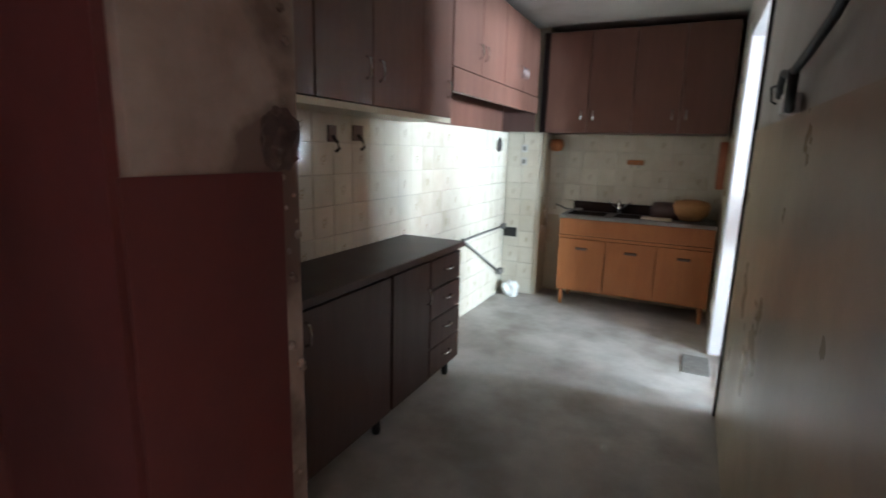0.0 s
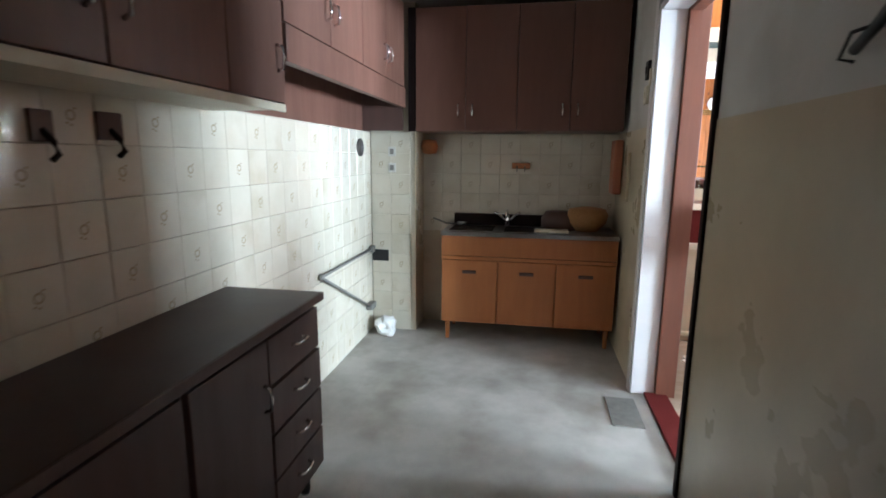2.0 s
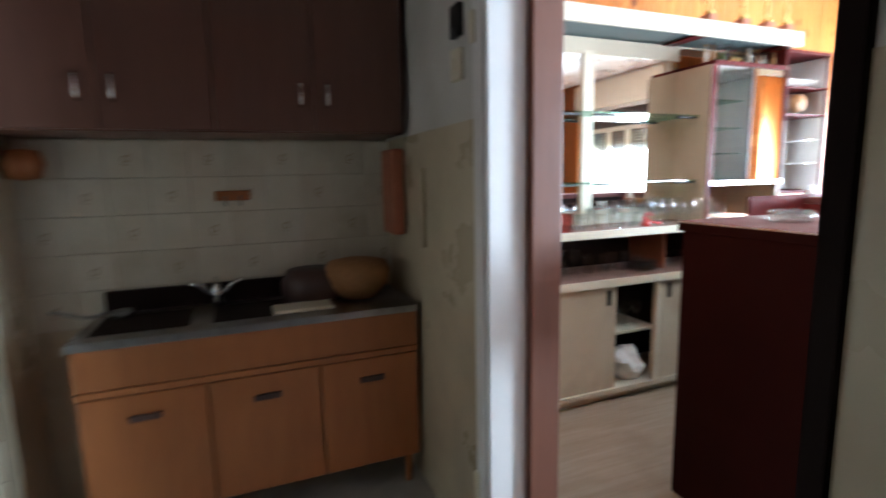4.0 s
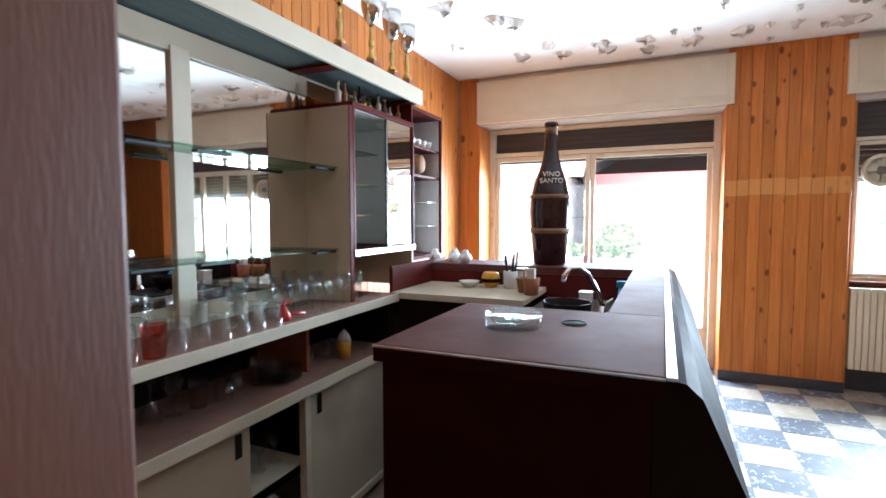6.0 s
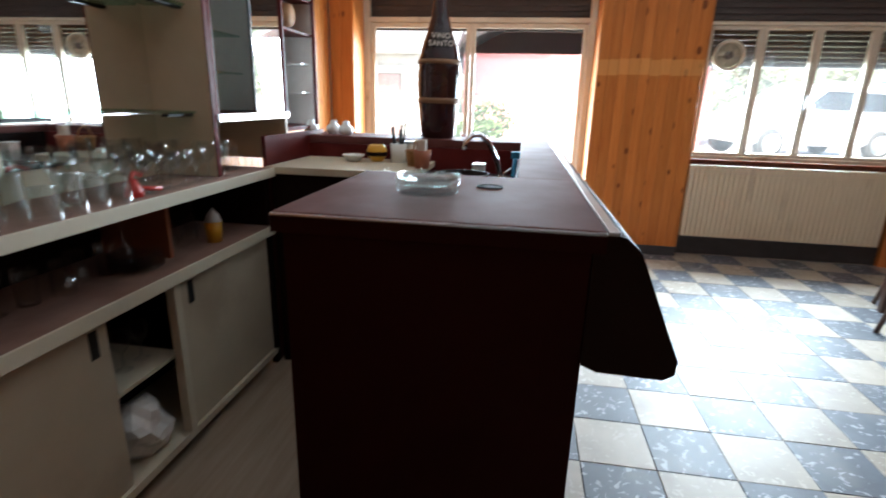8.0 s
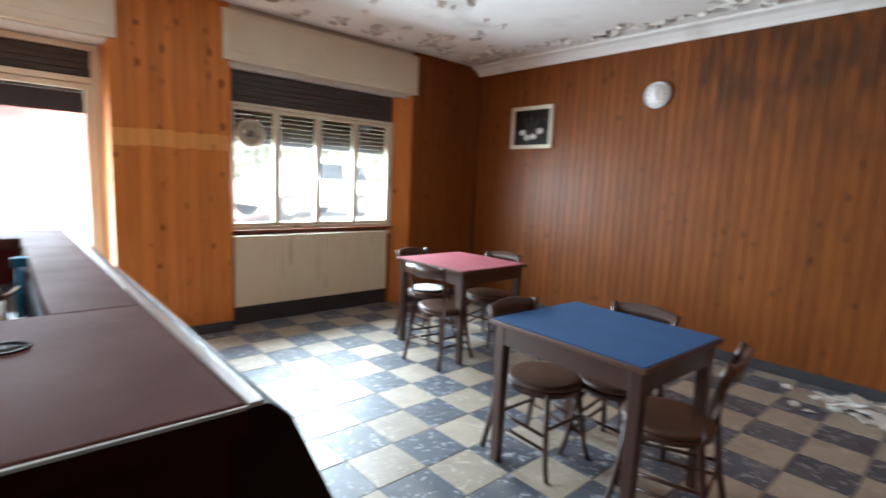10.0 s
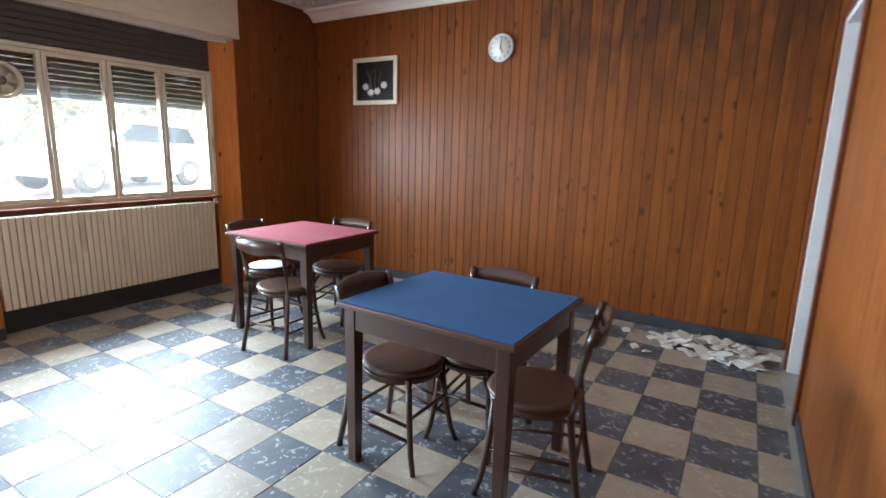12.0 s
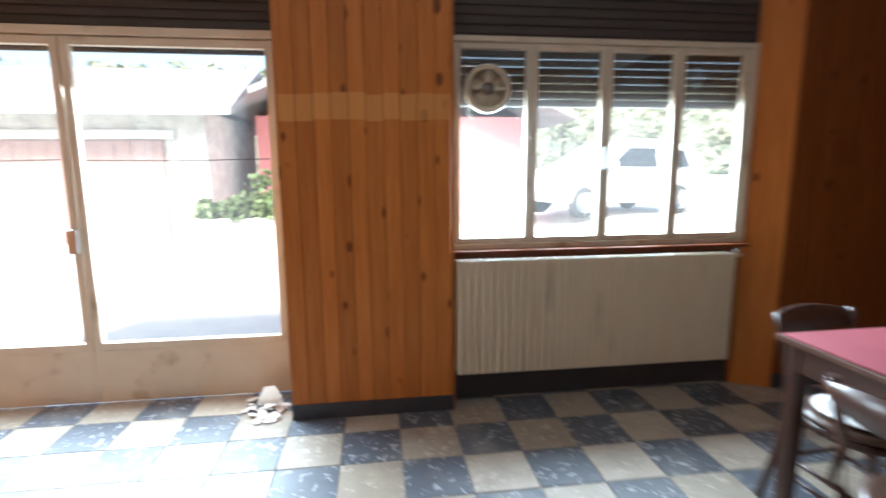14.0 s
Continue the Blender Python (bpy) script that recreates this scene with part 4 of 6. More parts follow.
# worktop: the near slab, the strip along the front and the raised far ledge
part("worktop", block(x0, -3.47, yf, yb, CT - 0.04, CT, 0.004), "bartop", counter, "worn dusty dark red laminate top")
part("worktop", block(-3.47, x1, yf, 4.69, CT - 0.04, CT, 0.004), "bartop", counter)
part("worktop", block(-2.13, x1, 4.69, 6.02, CT - 0.04, CT + 0.002, 0.004), "bartop", counter)
for dz in (0.002,):
    part("edging", block(x0 - 0.006, x0, yf, yb, CT - dz - 0.005, CT - dz, 0.001), "alu", counter, "ribbed aluminium edging")
part("edge_band", block(x0 - 0.003, x0, yf, yb, CT - 0.04, CT - 0.009), "barend", counter)
part("edging", block(x0 - 0.004, x1, yf - 0.020, yf - 0.001, CT - 0.006, CT + 0.001, 0.001), "alu", counter)
# end face turned from the windows, its shade put into the colour
part("end_panel", block(x0 + 0.004, x0 + 0.03, yf + 0.02, yb - 0.02, 0.0, CT - 0.04, 0.003), "barend", counter, "dark red laminate end panel, darkened for its shade")
# padded front, leaning out to its lower edge
bm = bmesh.new()
prof = [(yf - 0.002, CT - 0.004), (yf - 0.035, CT - 0.010), (yf - 0.062, CT - 0.035), (yf - 0.150, CT - 0.235), (yf - 0.148, CT - 0.262), (yf - 0.128, CT - 0.275), (yf - 0.01, CT - 0.272), (yf + 0.02, CT - 0.26), (yf + 0.02, CT - 0.02)]
r0 = [bm.verts.new((x0 + 0.002, y, z)) for y, z in prof]
r1 = [bm.verts.new((x1, y, z)) for y, z in prof]
for i in range(len(prof)):
    bm.faces.new((r0[i], r0[(i + 1) % len(prof)], r1[(i + 1) % len(prof)], r1[i]))
bm.faces.new(r0)
bm.faces.new(r1[::-1])
part("padded_front", bm, "bardark", counter, "dark padded leatherette front")
part("front_panel", block(x0 + 0.01, x1, yf + 0.02, yf + 0.05, 0.0, CT - 0.04), "barred", counter)
part("far_panel", block(-2.15, -2.12, 4.69, 6.0, 0.0, CT - 0.04), "barred", counter, "dark red inner face of the ledge")
part("far_front", block(-1.83, -1.80, yf + 0.02, 6.02, 0.0, CT - 0.04), "barred", counter)
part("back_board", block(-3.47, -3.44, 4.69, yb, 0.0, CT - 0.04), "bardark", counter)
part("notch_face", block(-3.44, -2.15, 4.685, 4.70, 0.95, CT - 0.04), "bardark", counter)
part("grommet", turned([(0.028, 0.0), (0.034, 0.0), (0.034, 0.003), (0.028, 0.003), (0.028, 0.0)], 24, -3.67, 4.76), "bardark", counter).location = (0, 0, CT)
# the hole is a flat disc, its inner shade put in as near-black
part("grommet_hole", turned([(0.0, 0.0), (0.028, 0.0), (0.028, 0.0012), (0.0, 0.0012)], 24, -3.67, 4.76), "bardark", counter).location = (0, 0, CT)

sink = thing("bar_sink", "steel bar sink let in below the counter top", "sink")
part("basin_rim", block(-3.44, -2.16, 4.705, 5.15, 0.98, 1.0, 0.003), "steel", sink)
# no hollow: a flat plate whose near-black colour gives the basin's shade
part("basin", block(-3.1, -2.6, 4.76, 5.1, 1.0, 1.008, 0.003), "bardark", sink, "flat basin plate, the hollow's shade as near-black colour")
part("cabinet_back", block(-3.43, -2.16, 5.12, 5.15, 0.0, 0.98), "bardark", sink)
tap = thing("bar_tap", "curved chrome tap over the bar sink", "tap", at=(-2.95, 4.76, 1.0))
part("stand", turned([(0.028, 0), (0.028, 0.015), (0.014, 0.03), (0.012, 0.10), (0, 0.102)], 16), "chrome", tap)
part("spout", tube([(0, 0, 0.10), (-0.03, 0.02, 0.17), (-0.07, 0.05, 0.235), (-0.10, 0.08, 0.262), (-0.125, 0.11, 0.262), (-0.14, 0.13, 0.235), (-0.142, 0.135, 0.21)], 0.010, 10), "chrome", tap)
part("lever", tube([(0, 0, 0.10), (0.01, -0.04, 0.13)], 0.006, 8), "chrome", tap)
soap = thing("soap_box", "small white plastic box by the tap", "soap box", at=(-2.55, 4.88, 1.0))
part("body", block(-0.035, 0.035, -0.03, 0.03, 0, 0.09, 0.008), "white", soap)
part("lid", block(-0.037, 0.037, -0.032, 0.032, 0.09, 0.10, 0.004), "white", soap)
rag = thing("blue_brush", "blue plastic brush lying at the sink's edge", "brush", at=(-2.75, 4.72, 1.0))
part("handle", tube([(0, 0, 0.0), (0.05, -0.005, 0.07), (0.10, -0.01, 0.15)], 0.010, 8), "bluep", rag)
part("bristles", block(0.085, 0.125, -0.03, 0.01, 0.14, 0.17, 0.004), "bluep", rag)
pot = thing("brown_bowl", "brown earthenware bowl in the bar sink", "bowl", at=(-2.85, 4.92, 1.008))
part("bowl", turned([(0.0, 0.0), (0.07, 0.0), (0.10, 0.04), (0.108, 0.085), (0.101, 0.085), (0.09, 0.04), (0.06, 0.012), (0.0, 0.012)], 28), "bardark", pot)

ash = thing("glass_ashtray", "heavy round glass ashtray on the counter", "ashtray", at=(-3.79, 4.90, CT))
part("dish", turned([(0.0, 0.0), (0.068, 0.0), (0.074, 0.006), (0.078, 0.034), (0.072, 0.036)], 40, closed=False), "ashglass", ash)
part("rim", turned([(0.072, 0.036), (0.076, 0.040), (0.072, 0.044), (0.060, 0.041), (0.054, 0.016), (0.0, 0.012)], 40), "ashglass", ash, "thick bevelled glass rim")
for k in range(3):
    a = 2.1 * k + 0.4
    part("rest", tube([(0.058 * math.cos(a), 0.058 * math.sin(a), 0.043), (0.078 * math.cos(a), 0.078 * math.sin(a), 0.043)], 0.005, 8), "ashglass", ash)

# the giant display bottle
bt = thing("display_bottle", "giant dark wine bottle with gold bands on the ledge", "bottle", at=(-1.97, 5.18, CT + 0.002))
part("glass_body", turned([(0.0, 0.0), (0.085, 0.0), (0.098, 0.01), (0.108, 0.10), (0.120, 0.25), (0.124, 0.33), (0.118, 0.42), (0.098, 0.50), (0.070, 0.58), (0.050, 0.65), (0.041, 0.72), (0.036, 0.80), (0.034, 0.83), (0.0, 0.83)], 40), "bottle", bt)
part("gold_band", turned([(0.1175, 0.405), (0.1215, 0.405), (0.1205, 0.43), (0.1155, 0.43)], 40), "gold_band", bt)
part("gold_band", turned([(0.1160, 0.195), (0.1185, 0.195), (0.1205, 0.225), (0.1180, 0.225)], 40), "gold_band", bt)
part("collar", turned([(0.0345, 0.795), (0.0385, 0.795), (0.0375, 0.845), (0.0335, 0.845)], 24), "gold_band", bt)
part("cap", turned([(0.0, 0.83), (0.036, 0.83), (0.041, 0.845), (0.041, 0.862), (0.037, 0.868), (0.0, 0.868)], 24), "bottle", bt)
for txt, z, r, sz in (("VINO", 0.548, 0.089, 0.042), ("SANTO", 0.508, 0.102, 0.042)):
    d = Vector((-0.97, -0.25, 0)).normalized()
    text("lettering", txt, sz, "paper", bt, Matrix.Translation((d.x * r, d.y * r, z)) @ Matrix.Rotation(math.atan2(d.y, d.x) + math.pi / 2, 4, "Z") @ Matrix.Rotation(radians(72), 4, "X"), 0.004)

# marble shelf of the return with its clutter
shelf = thing("return_worktop", "dusty pale marble worktop beside the back bar", "worktop")
part("slab_edge", block(-2.686, -2.68, 5.16, 5.90, 1.022, 1.056, 0.002), "cream", shelf)
part("slab", block(-2.68, -2.155, 5.16, 5.90, 1.025, 1.055, 0.004), "laminate", shelf)
part("back_upstand", block(-2.66, -1.92, 5.905, 5.925, 0.0, 1.195), "barred", shelf, "dark red upstand")
part("front_board", block(-2.66, -2.64, 5.17, 5.88, 0.0, 1.025), "bardark", shelf)
for x, y, kind in ((-2.32, 5.58, "dish"), (-2.28, 5.46, "ball"), (-2.28, 5.34, "mug"), (-2.40, 5.22, "jug"), (-2.22, 5.28, "jar"), (-2.48, 5.17, "pot")):
    if kind == "dish":
        o = thing("white_dish", "small white oval dish on the worktop", "dish", at=(x, y, 1.055))
        part("dish", turned([(0, 0), (0.03, 0), (0.058, 0.03), (0.062, 0.036), (0.054, 0.032), (0.028, 0.008), (0, 0.008)], 24), "white", o)
    elif kind == "ball":
        o = thing("yellow_ashtray", "round yellow advertising ashtray", "ashtray", at=(x, y, 1.055))
        part("bowl", turned([(0, 0), (0.03, 0), (0.052, 0.03), (0.055, 0.055), (0.045, 0.085), (0.036, 0.09), (0.03, 0.08), (0, 0.06)], 24), "yellow", o)
        part("spots", turned([(0.0525, 0.03), (0.056, 0.035), (0.0565, 0.05), (0.054, 0.055)], 24), "bardark", o)
    elif kind == "mug":
        o = thing("cutlery_jar", "white jar full of dark handled tools", "jar", at=(x, y, 1.055))
        part("jar", turned([(0, 0), (0.04, 0), (0.043, 0.1), (0.038, 0.1), (0.036, 0.01), (0, 0.01)], 24), "white", o)
        for k in range(5):
            part("tool", tube([(0.015 * math.cos(k * 1.3), 0.015 * math.sin(k * 1.3), 0.02), (0.04 * math.cos(k * 1.3), 0.04 * math.sin(k * 1.3), 0.17 + 0.01 * k)], 0.006, 6), "black", o)
    elif kind == "jug":
        o = thing("wicker_basket", "small brown wicker basket", "basket", at=(x, y, 1.055))
        part("basket", turned([(0, 0), (0.04, 0), (0.052, 0.07), (0.055, 0.08), (0.048, 0.08), (0.038, 0.01), (0, 0.01)], 24), "wicker", o)
        part("handle", tube([(-0.05, 0, 0.08), (-0.03, 0, 0.12), (0, 0, 0.135), (0.03, 0, 0.12), (0.05, 0, 0.08)], 0.005, 6), "wicker", o)
    elif kind == "jar":
        o = thing("biscuit_tin", "cream and brown printed tin", "tin", at=(x, y, 1.055))
        part("tin", turned([(0, 0), (0.04, 0), (0.04, 0.10), (0, 0.10)], 24), "paper", o)
        part("band", turned([(0.0405, 0.03), (0.042, 0.032), (0.042, 0.06), (0.0405, 0.062)], 24), "terracotta", o)
        part("lid", turned([(0, 0.10), (0.042, 0.10), (0.042, 0.112), (0, 0.114)], 24), "alu", o)
    else:
        o = thing("napkin_cup", "terracotta cup with paper napkins", "cup", at=(x, y, 1.055))
        part("cup", turned([(0, 0), (0.035, 0), (0.045, 0.09), (0.040, 0.09), (0.032, 0.008), (0, 0.008)], 24), "terracotta", o)
        part("napkin", block(-0.02, 0.02, -0.02, 0.02, 0.01, 0.14, 0.004), "paper", o)
for k, (x, y) in enumerate(((-2.0, 5.95), (-1.97, 5.82), (-2.03, 5.72))):
    o = thing("ceramic_bird", "small grey-white ceramic figure on the ledge", "figurine", "figures on the ledge", at=(x, y, CT + 0.002))
    part("figure", turned([(0, 0), (0.03, 0), (0.045, 0.02), (0.04, 0.045), (0.02, 0.06), (0.022, 0.075), (0.0, 0.085)], 16), "white", o)

# ---- back bar ----
back = thing("back_bar", "cream back bar with shelf, open ledge and sliding cupboards", "back bar")
bx0, bx1 = -4.83, -2.68
part("shelf", block(bx0, bx1, 5.86, 6.30, 1.015, 1.05, 0.004), "dusty", back, "dusty shelf for glasses")
part("shelf_edge", block(bx0, bx1, 5.852, 5.86, 1.008, 1.052, 0.002), "cream", back)
part("ledge", block(bx0, bx1, 5.88, 6.30, 0.735, 0.765, 0.004), "dusty", back)
part("ledge_edge", block(bx0, bx1, 5.872, 5.88, 0.720, 0.767, 0.002), "cream", back)
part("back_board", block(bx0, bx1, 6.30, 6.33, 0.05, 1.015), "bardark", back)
part("upright", block(-4.225, -4.20, 5.885, 6.29, 0.765, 1.008), "cream", back)
part("dark_filler", block(bx0 + 0.0, -4.226, 5.90, 5.93, 0.765, 1.008), "barred", back)
part("upright", block(-3.28, -3.26, 6.0, 6.29, 0.765, 1.008), "terracotta", back)
part("base", block(bx0, bx1, 5.95, 6.3, 0.0, 0.06), "cream", back)
part("cupboard_floor", block(bx0, bx1, 5.9, 6.3, 0.06, 0.09), "cream", back)
part("middle_shelf", block(-3.72, -3.36, 5.95, 6.29, 0.40, 0.415), "cream", back)
for a in ((bx0, -3.71, 5.925), (-3.36, bx1, 5.925)):
    d = part("sliding_door", block(a[0], a[1], a[2] - 0.01, a[2] + 0.008, 0.09, 0.735, 0.002), "laminate", back, "cream sliding door")
    hx = a[1] - 0.055 if a[0] < -4 else a[0] + 0.055
    part("finger_pull", block(hx - 0.016, hx + 0.016, a[2] - 0.0125, a[2] - 0.0102, 0.60, 0.69, 0.001), "black", d)
part("stile", block(-3.42, -3.385, 5.895, 5.93, 0.09, 0.735), "cream", back)
part("end_board", block(bx1 - 0.022, bx1 - 0.002, 5.93, 6.299, 0.09, 1.014), "bardark", back)
part("filler", block(-2.70, -2.662, 5.90, 5.93, 0.0, 1.012), "bardark", back)

mir = thing("bar_mirror", "large two-part mirror behind the glass shelves", "mirror")
part("backing", block(-4.84, -3.037, 6.186, 6.32, 1.051, 2.15), "laminate", mir)
part("silvered_glass", block(-4.83, -3.792, 6.176, 6.186, 1.14, 2.06), "mirror", mir)
part("silvered_glass", block(-3.708, -3.04, 6.176, 6.186, 1.14, 2.06), "mirror", mir)
part("centre_strip", block(-3.79, -3.71, 6.160, 6.186, 1.051, 2.08, 0.003), "cream", mir)
part("top_rail", block(-4.84, -3.037, 6.165, 6.186, 2.06, 2.15, 0.003), "laminate", mir)
gs = thing("glass_shelf", "green-edged glass shelf before the mirror", "glass shelf", "glass shelves")
part("plate", block(-4.82, -3.04, 5.99, 6.158, 0.0, 0.008, 0.001), "shelfglass", gs)
for x in (-4.0, -3.75, -3.12):
    part("bracket", block(x - 0.075, x + 0.075, 6.0, 6.03, -0.012, -0.001, 0.002), "black", gs)
gs.location = (0, 0, 1.305)
copy_thing(gs, pose(0, 0, 1.70))

panel = thing("side_panel", "plain cream upright panel beside the mirror", "panel")
part("board", block(-3.035, -3.01, 5.926, 6.33, 1.052, 2.0, 0.002), "laminate", panel)
part("edge_strip", block(-3.036, -3.009, 5.92, 5.9255, 1.052, 2.0, 0.001), "barred", panel, "dark red edge strip")
cab = thing("mirror_cabinet", "display cabinet with glass shelves and a sliding mirror door", "cabinet")
cx0, cx1 = -3.005, -2.36
for a in ((cx0, cx1, 5.92, 6.4, 1.275, 1.30), (cx0, cx1, 5.92, 6.4, 2.0, 2.025), (cx0, cx0 + 0.018, 5.92, 6.4, 1.30, 2.0), (cx1 - 0.018, cx1, 5.92, 6.4, 1.30, 2.0)):
    part("carcass", block(*a, bevel=0.002), "barred", cab)
part("inner_back", block(cx0 + 0.018, cx1 - 0.018, 6.36, 6.38, 1.30, 2.0), "mirror", cab, "mirrored back")
part("sliding_mirror", block(-2.66, cx1 - 0.02, 5.93, 5.936, 1.305, 1.995), "mirror", cab, "sliding mirror door")
part("door_edge", block(-2.672, -2.66, 5.93, 5.94, 1.305, 1.995), "black", cab)
part("track", block(cx0, cx1, 5.914, 5.92, 1.272, 1.303), "alu", cab)
for z in (1.47, 1.63, 1.80):
    part("inner_shelf", block(cx0 + 0.02, -2.68, 5.98, 6.35, z, z + 0.006), "shelfglass", cab)
    part("shelf_pin", block(cx0 + 0.02, cx0 + 0.10, 6.0, 6.01, z - 0.008, z), "black", cab)
for xa in (cx0 + 0.019, cx1 - 0.022):
    part("lining", block(xa, xa + 0.003, 5.945, 6.36, 1.302, 1.998), "white", cab, "pale inner lining")
part("lining", block(cx0 + 0.022, cx1 - 0.022, 5.945, 6.36, 1.9955, 1.9985), "white", cab)
part("niche_side", block(cx1 - 0.02, cx1, 5.93, 6.30, 1.056, 1.274), "laminate", cab)
part("niche_back", block(cx0, cx1, 6.30, 6.32, 1.051, 1.275), "laminate", cab)
small = thing("open_cabinet", "narrow open display cabinet with cups and a barrel", "cabinet")
sx0, sx1 = -2.355, -1.90
for a in ((sx0, sx1, 5.94, 6.5, 1.20, 1.22), (sx0, sx1, 5.94, 6.5, 2.12, 2.14), (sx0, sx0 + 0.015, 5.94, 6.5, 1.22, 2.12), (sx1 - 0.015, sx1, 5.94, 6.5, 1.22, 2.12), (sx0 + 0.015, sx1 - 0.015, 5.96, 6.5, 1.72, 1.735), (sx0 + 0.015, sx1 - 0.015, 5.96, 6.5, 1.90, 1.912)):
    part("carcass", block(*a, bevel=0.002), "barred", small)
part("inner_back", block(sx0 + 0.015, sx1 - 0.015, 6.47, 6.49, 1.22, 2.12), "white", small)
for xa in (sx0 + 0.0155, sx1 - 0.0185):
    part("lining", block(xa, xa + 0.003, 5.96, 6.47, 1.222, 1.72), "white", small, "pale inner lining")
    part("lining", block(xa, xa + 0.003, 5.96, 6.47, 1.736, 1.899), "white", small)
    part("lining", block(xa, xa + 0.003, 5.96, 6.47, 1.913, 2.119), "white", small)
part("mirror_back", block(sx0 + 0.016, sx0 + 0.30, 6.1, 6.106, 1.225, 1.718), "mirror", small)
for z in (1.40, 1.56):
    part("inner_shelf", block(sx1 - 0.14, sx1 - 0.016, 5.98, 6.45, z, z + 0.01), "white", small)
for k in range(5):
    o = thing("coffee_cup", "white coffee cup on the cabinet shelf", "cup", "cups in the cabinet", at=(-2.30 + 0.08 * k, 6.02, 1.912))
    part("cup", turned([(0, 0), (0.02, 0), (0.033, 0.04), (0.036, 0.055), (0.032, 0.055), (0.018, 0.006), (0, 0.006)], 18), "white", o)
    part("ear", tube([(0.03, 0, 0.045), (0.048, 0, 0.04), (0.048, 0, 0.022), (0.028, 0, 0.016)], 0.004, 6), "white", o)
o = thing("small_barrel", "small wooden keg lying in the cabinet", "barrel", at=(-2.12, 6.1, 1.81))
bm = turned([(0.0, -0.11), (0.058, -0.11), (0.07, -0.04), (0.072, 0.0), (0.07, 0.04), (0.058, 0.11), (0.0, 0.11)], 24)
bmesh.ops.rotate(bm, verts=bm.verts, matrix=Matrix.Rotation(radians(90), 3, "X"))
part("cask", bm, "wicker", o)
for yy in (-0.07, 0.07):
    bm = turned([(0.064, -0.008), (0.069, -0.008), (0.069, 0.008), (0.064, 0.008)], 24)
    bmesh.ops.rotate(bm, verts=bm.verts, matrix=Matrix.Rotation(radians(90), 3, "X"))
    part("hoop", bm, "iron", o).location = (0, yy, 0)

over = thing("canopy_shelf", "white-edged canopy shelf with a reeded underside over the back bar", "shelf")
ox0, ox1 = -4.83, -2.28
part("fascia", block(ox0, ox1, 5.90, 5.92, 2.145, 2.235, 0.003), "cream", over)
part("top", block(ox0, ox1, 5.921, 6.57, 2.215, 2.23), "cream", over)
part("end_board", block(ox1 - 0.02, ox1, 5.921, 6.57, 2.15, 2.214), "cream", over)
part("back_rail", block(ox0, ox1 - 0.02, 6.19, 6.21, 2.15, 2.214), "cream", over)
soffit = part("soffit_board", block(ox0, ox1 - 0.021, 5.922, 6.188, 2.1685, 2.175), "bardark", over, "grey-green reeded underside")
for i in range(18):
    ya = 5.925 + 0.262 * i / 18
    part("reed", block(ox0, ox1 - 0.021, ya, ya + 0.009, 2.158, 2.168), "reeded", soffit)
for x in (-4.2, -3.13, -2.36):
    part("cross_bar", block(x - 0.04, x + 0.04, 5.921, 6.188, 2.148, 2.157), "barred", over)
for k, (x, y, hgt) in enumerate(((-3.02, 5.98, 0.42), (-2.735, 5.98, 0.42), (-2.515, 5.98, 0.40), (-2.335, 5.98, 0.38))):
    o = thing("trophy_cup", "gilt and silver trophy cup on a tall stem", "trophy", "trophies on the canopy", at=(x, y, 2.23))
    part("plinth", block(-0.035, 0.035, -0.035, 0.035, 0, 0.06, 0.004), "terracotta", o)
    part("stem", turned([(0.022, 0.06), (0.028, 0.075), (0.010, 0.10), (0.016, 0.16), (0.008, 0.20), (0.014, hgt * 0.62), (0.0, hgt * 0.62)], 18), "brass", o)
    part("bowl", turned([(0.012, hgt * 0.60), (0.035, hgt * 0.66), (0.052, hgt * 0.80), (0.056, hgt), (0.052, hgt), (0.045, hgt * 0.8), (0.0, hgt * 0.66)], 22), "chrome" if k else "brass", o, "silver cup")
rg = random.Random(5)
for k in range(11):
    x = -2.98 + 0.058 * k
    hh = 0.07 + 0.05 * rg.random()
    o = thing("miniature_bottle", "tiny liquor bottle on top of the cabinet", "bottle", "miniature bottles", at=(x, 6.0 + 0.03 * rg.random(), 2.025))
    part("body", turned([(0, 0), (0.014, 0), (0.015, hh * 0.55), (0.006, hh * 0.72), (0.006, hh), (0, hh)], 12), rg.choice(["bottle", "wicker", "leaf", "brass", "paper"]), o)
    part("cap", turned([(0, hh), (0.007, hh), (0.007, hh + 0.01), (0, hh + 0.01)], 10), rg.choice(["brass", "redp", "black"]), o)


# ---- glasses ----
def tumbler(r, h, material="drink"):
    return mesh_of("glass", turned([(r * 0.4, 0.003), (r * 0.85, 0.0), (r, h * 0.98), (r + 0.001, h)], 18, closed=False), material)


def goblet(r, h):
    return mesh_of("glass", turned([(r * 0.8, 0.0), (r * 0.4, 0.006), (0.005, 0.012), (0.004, h * 0.42), (r * 0.7, h * 0.58), (r, h * 0.8), (r * 0.88, h)], 18, closed=False), "drink")


G1, G2, G3, G4, G5 = tumbler(0.034, 0.11), tumbler(0.038, 0.085), goblet(0.036, 0.15), tumbler(0.036, 0.10, "redglass"), goblet(0.043, 0.13)


def put_glass(me, label, x, y, z, flip=False):
    o = new("drinking_glass", me)
    tagged(o, label, "glass", "glasses on the back bar")
    h = max(v.co.z for v in me.vertices)
    o.location, o.rotation_euler = (x, y, z + (h if flip else 0)), (math.pi if flip else 0, 0, rg.random() * 6)


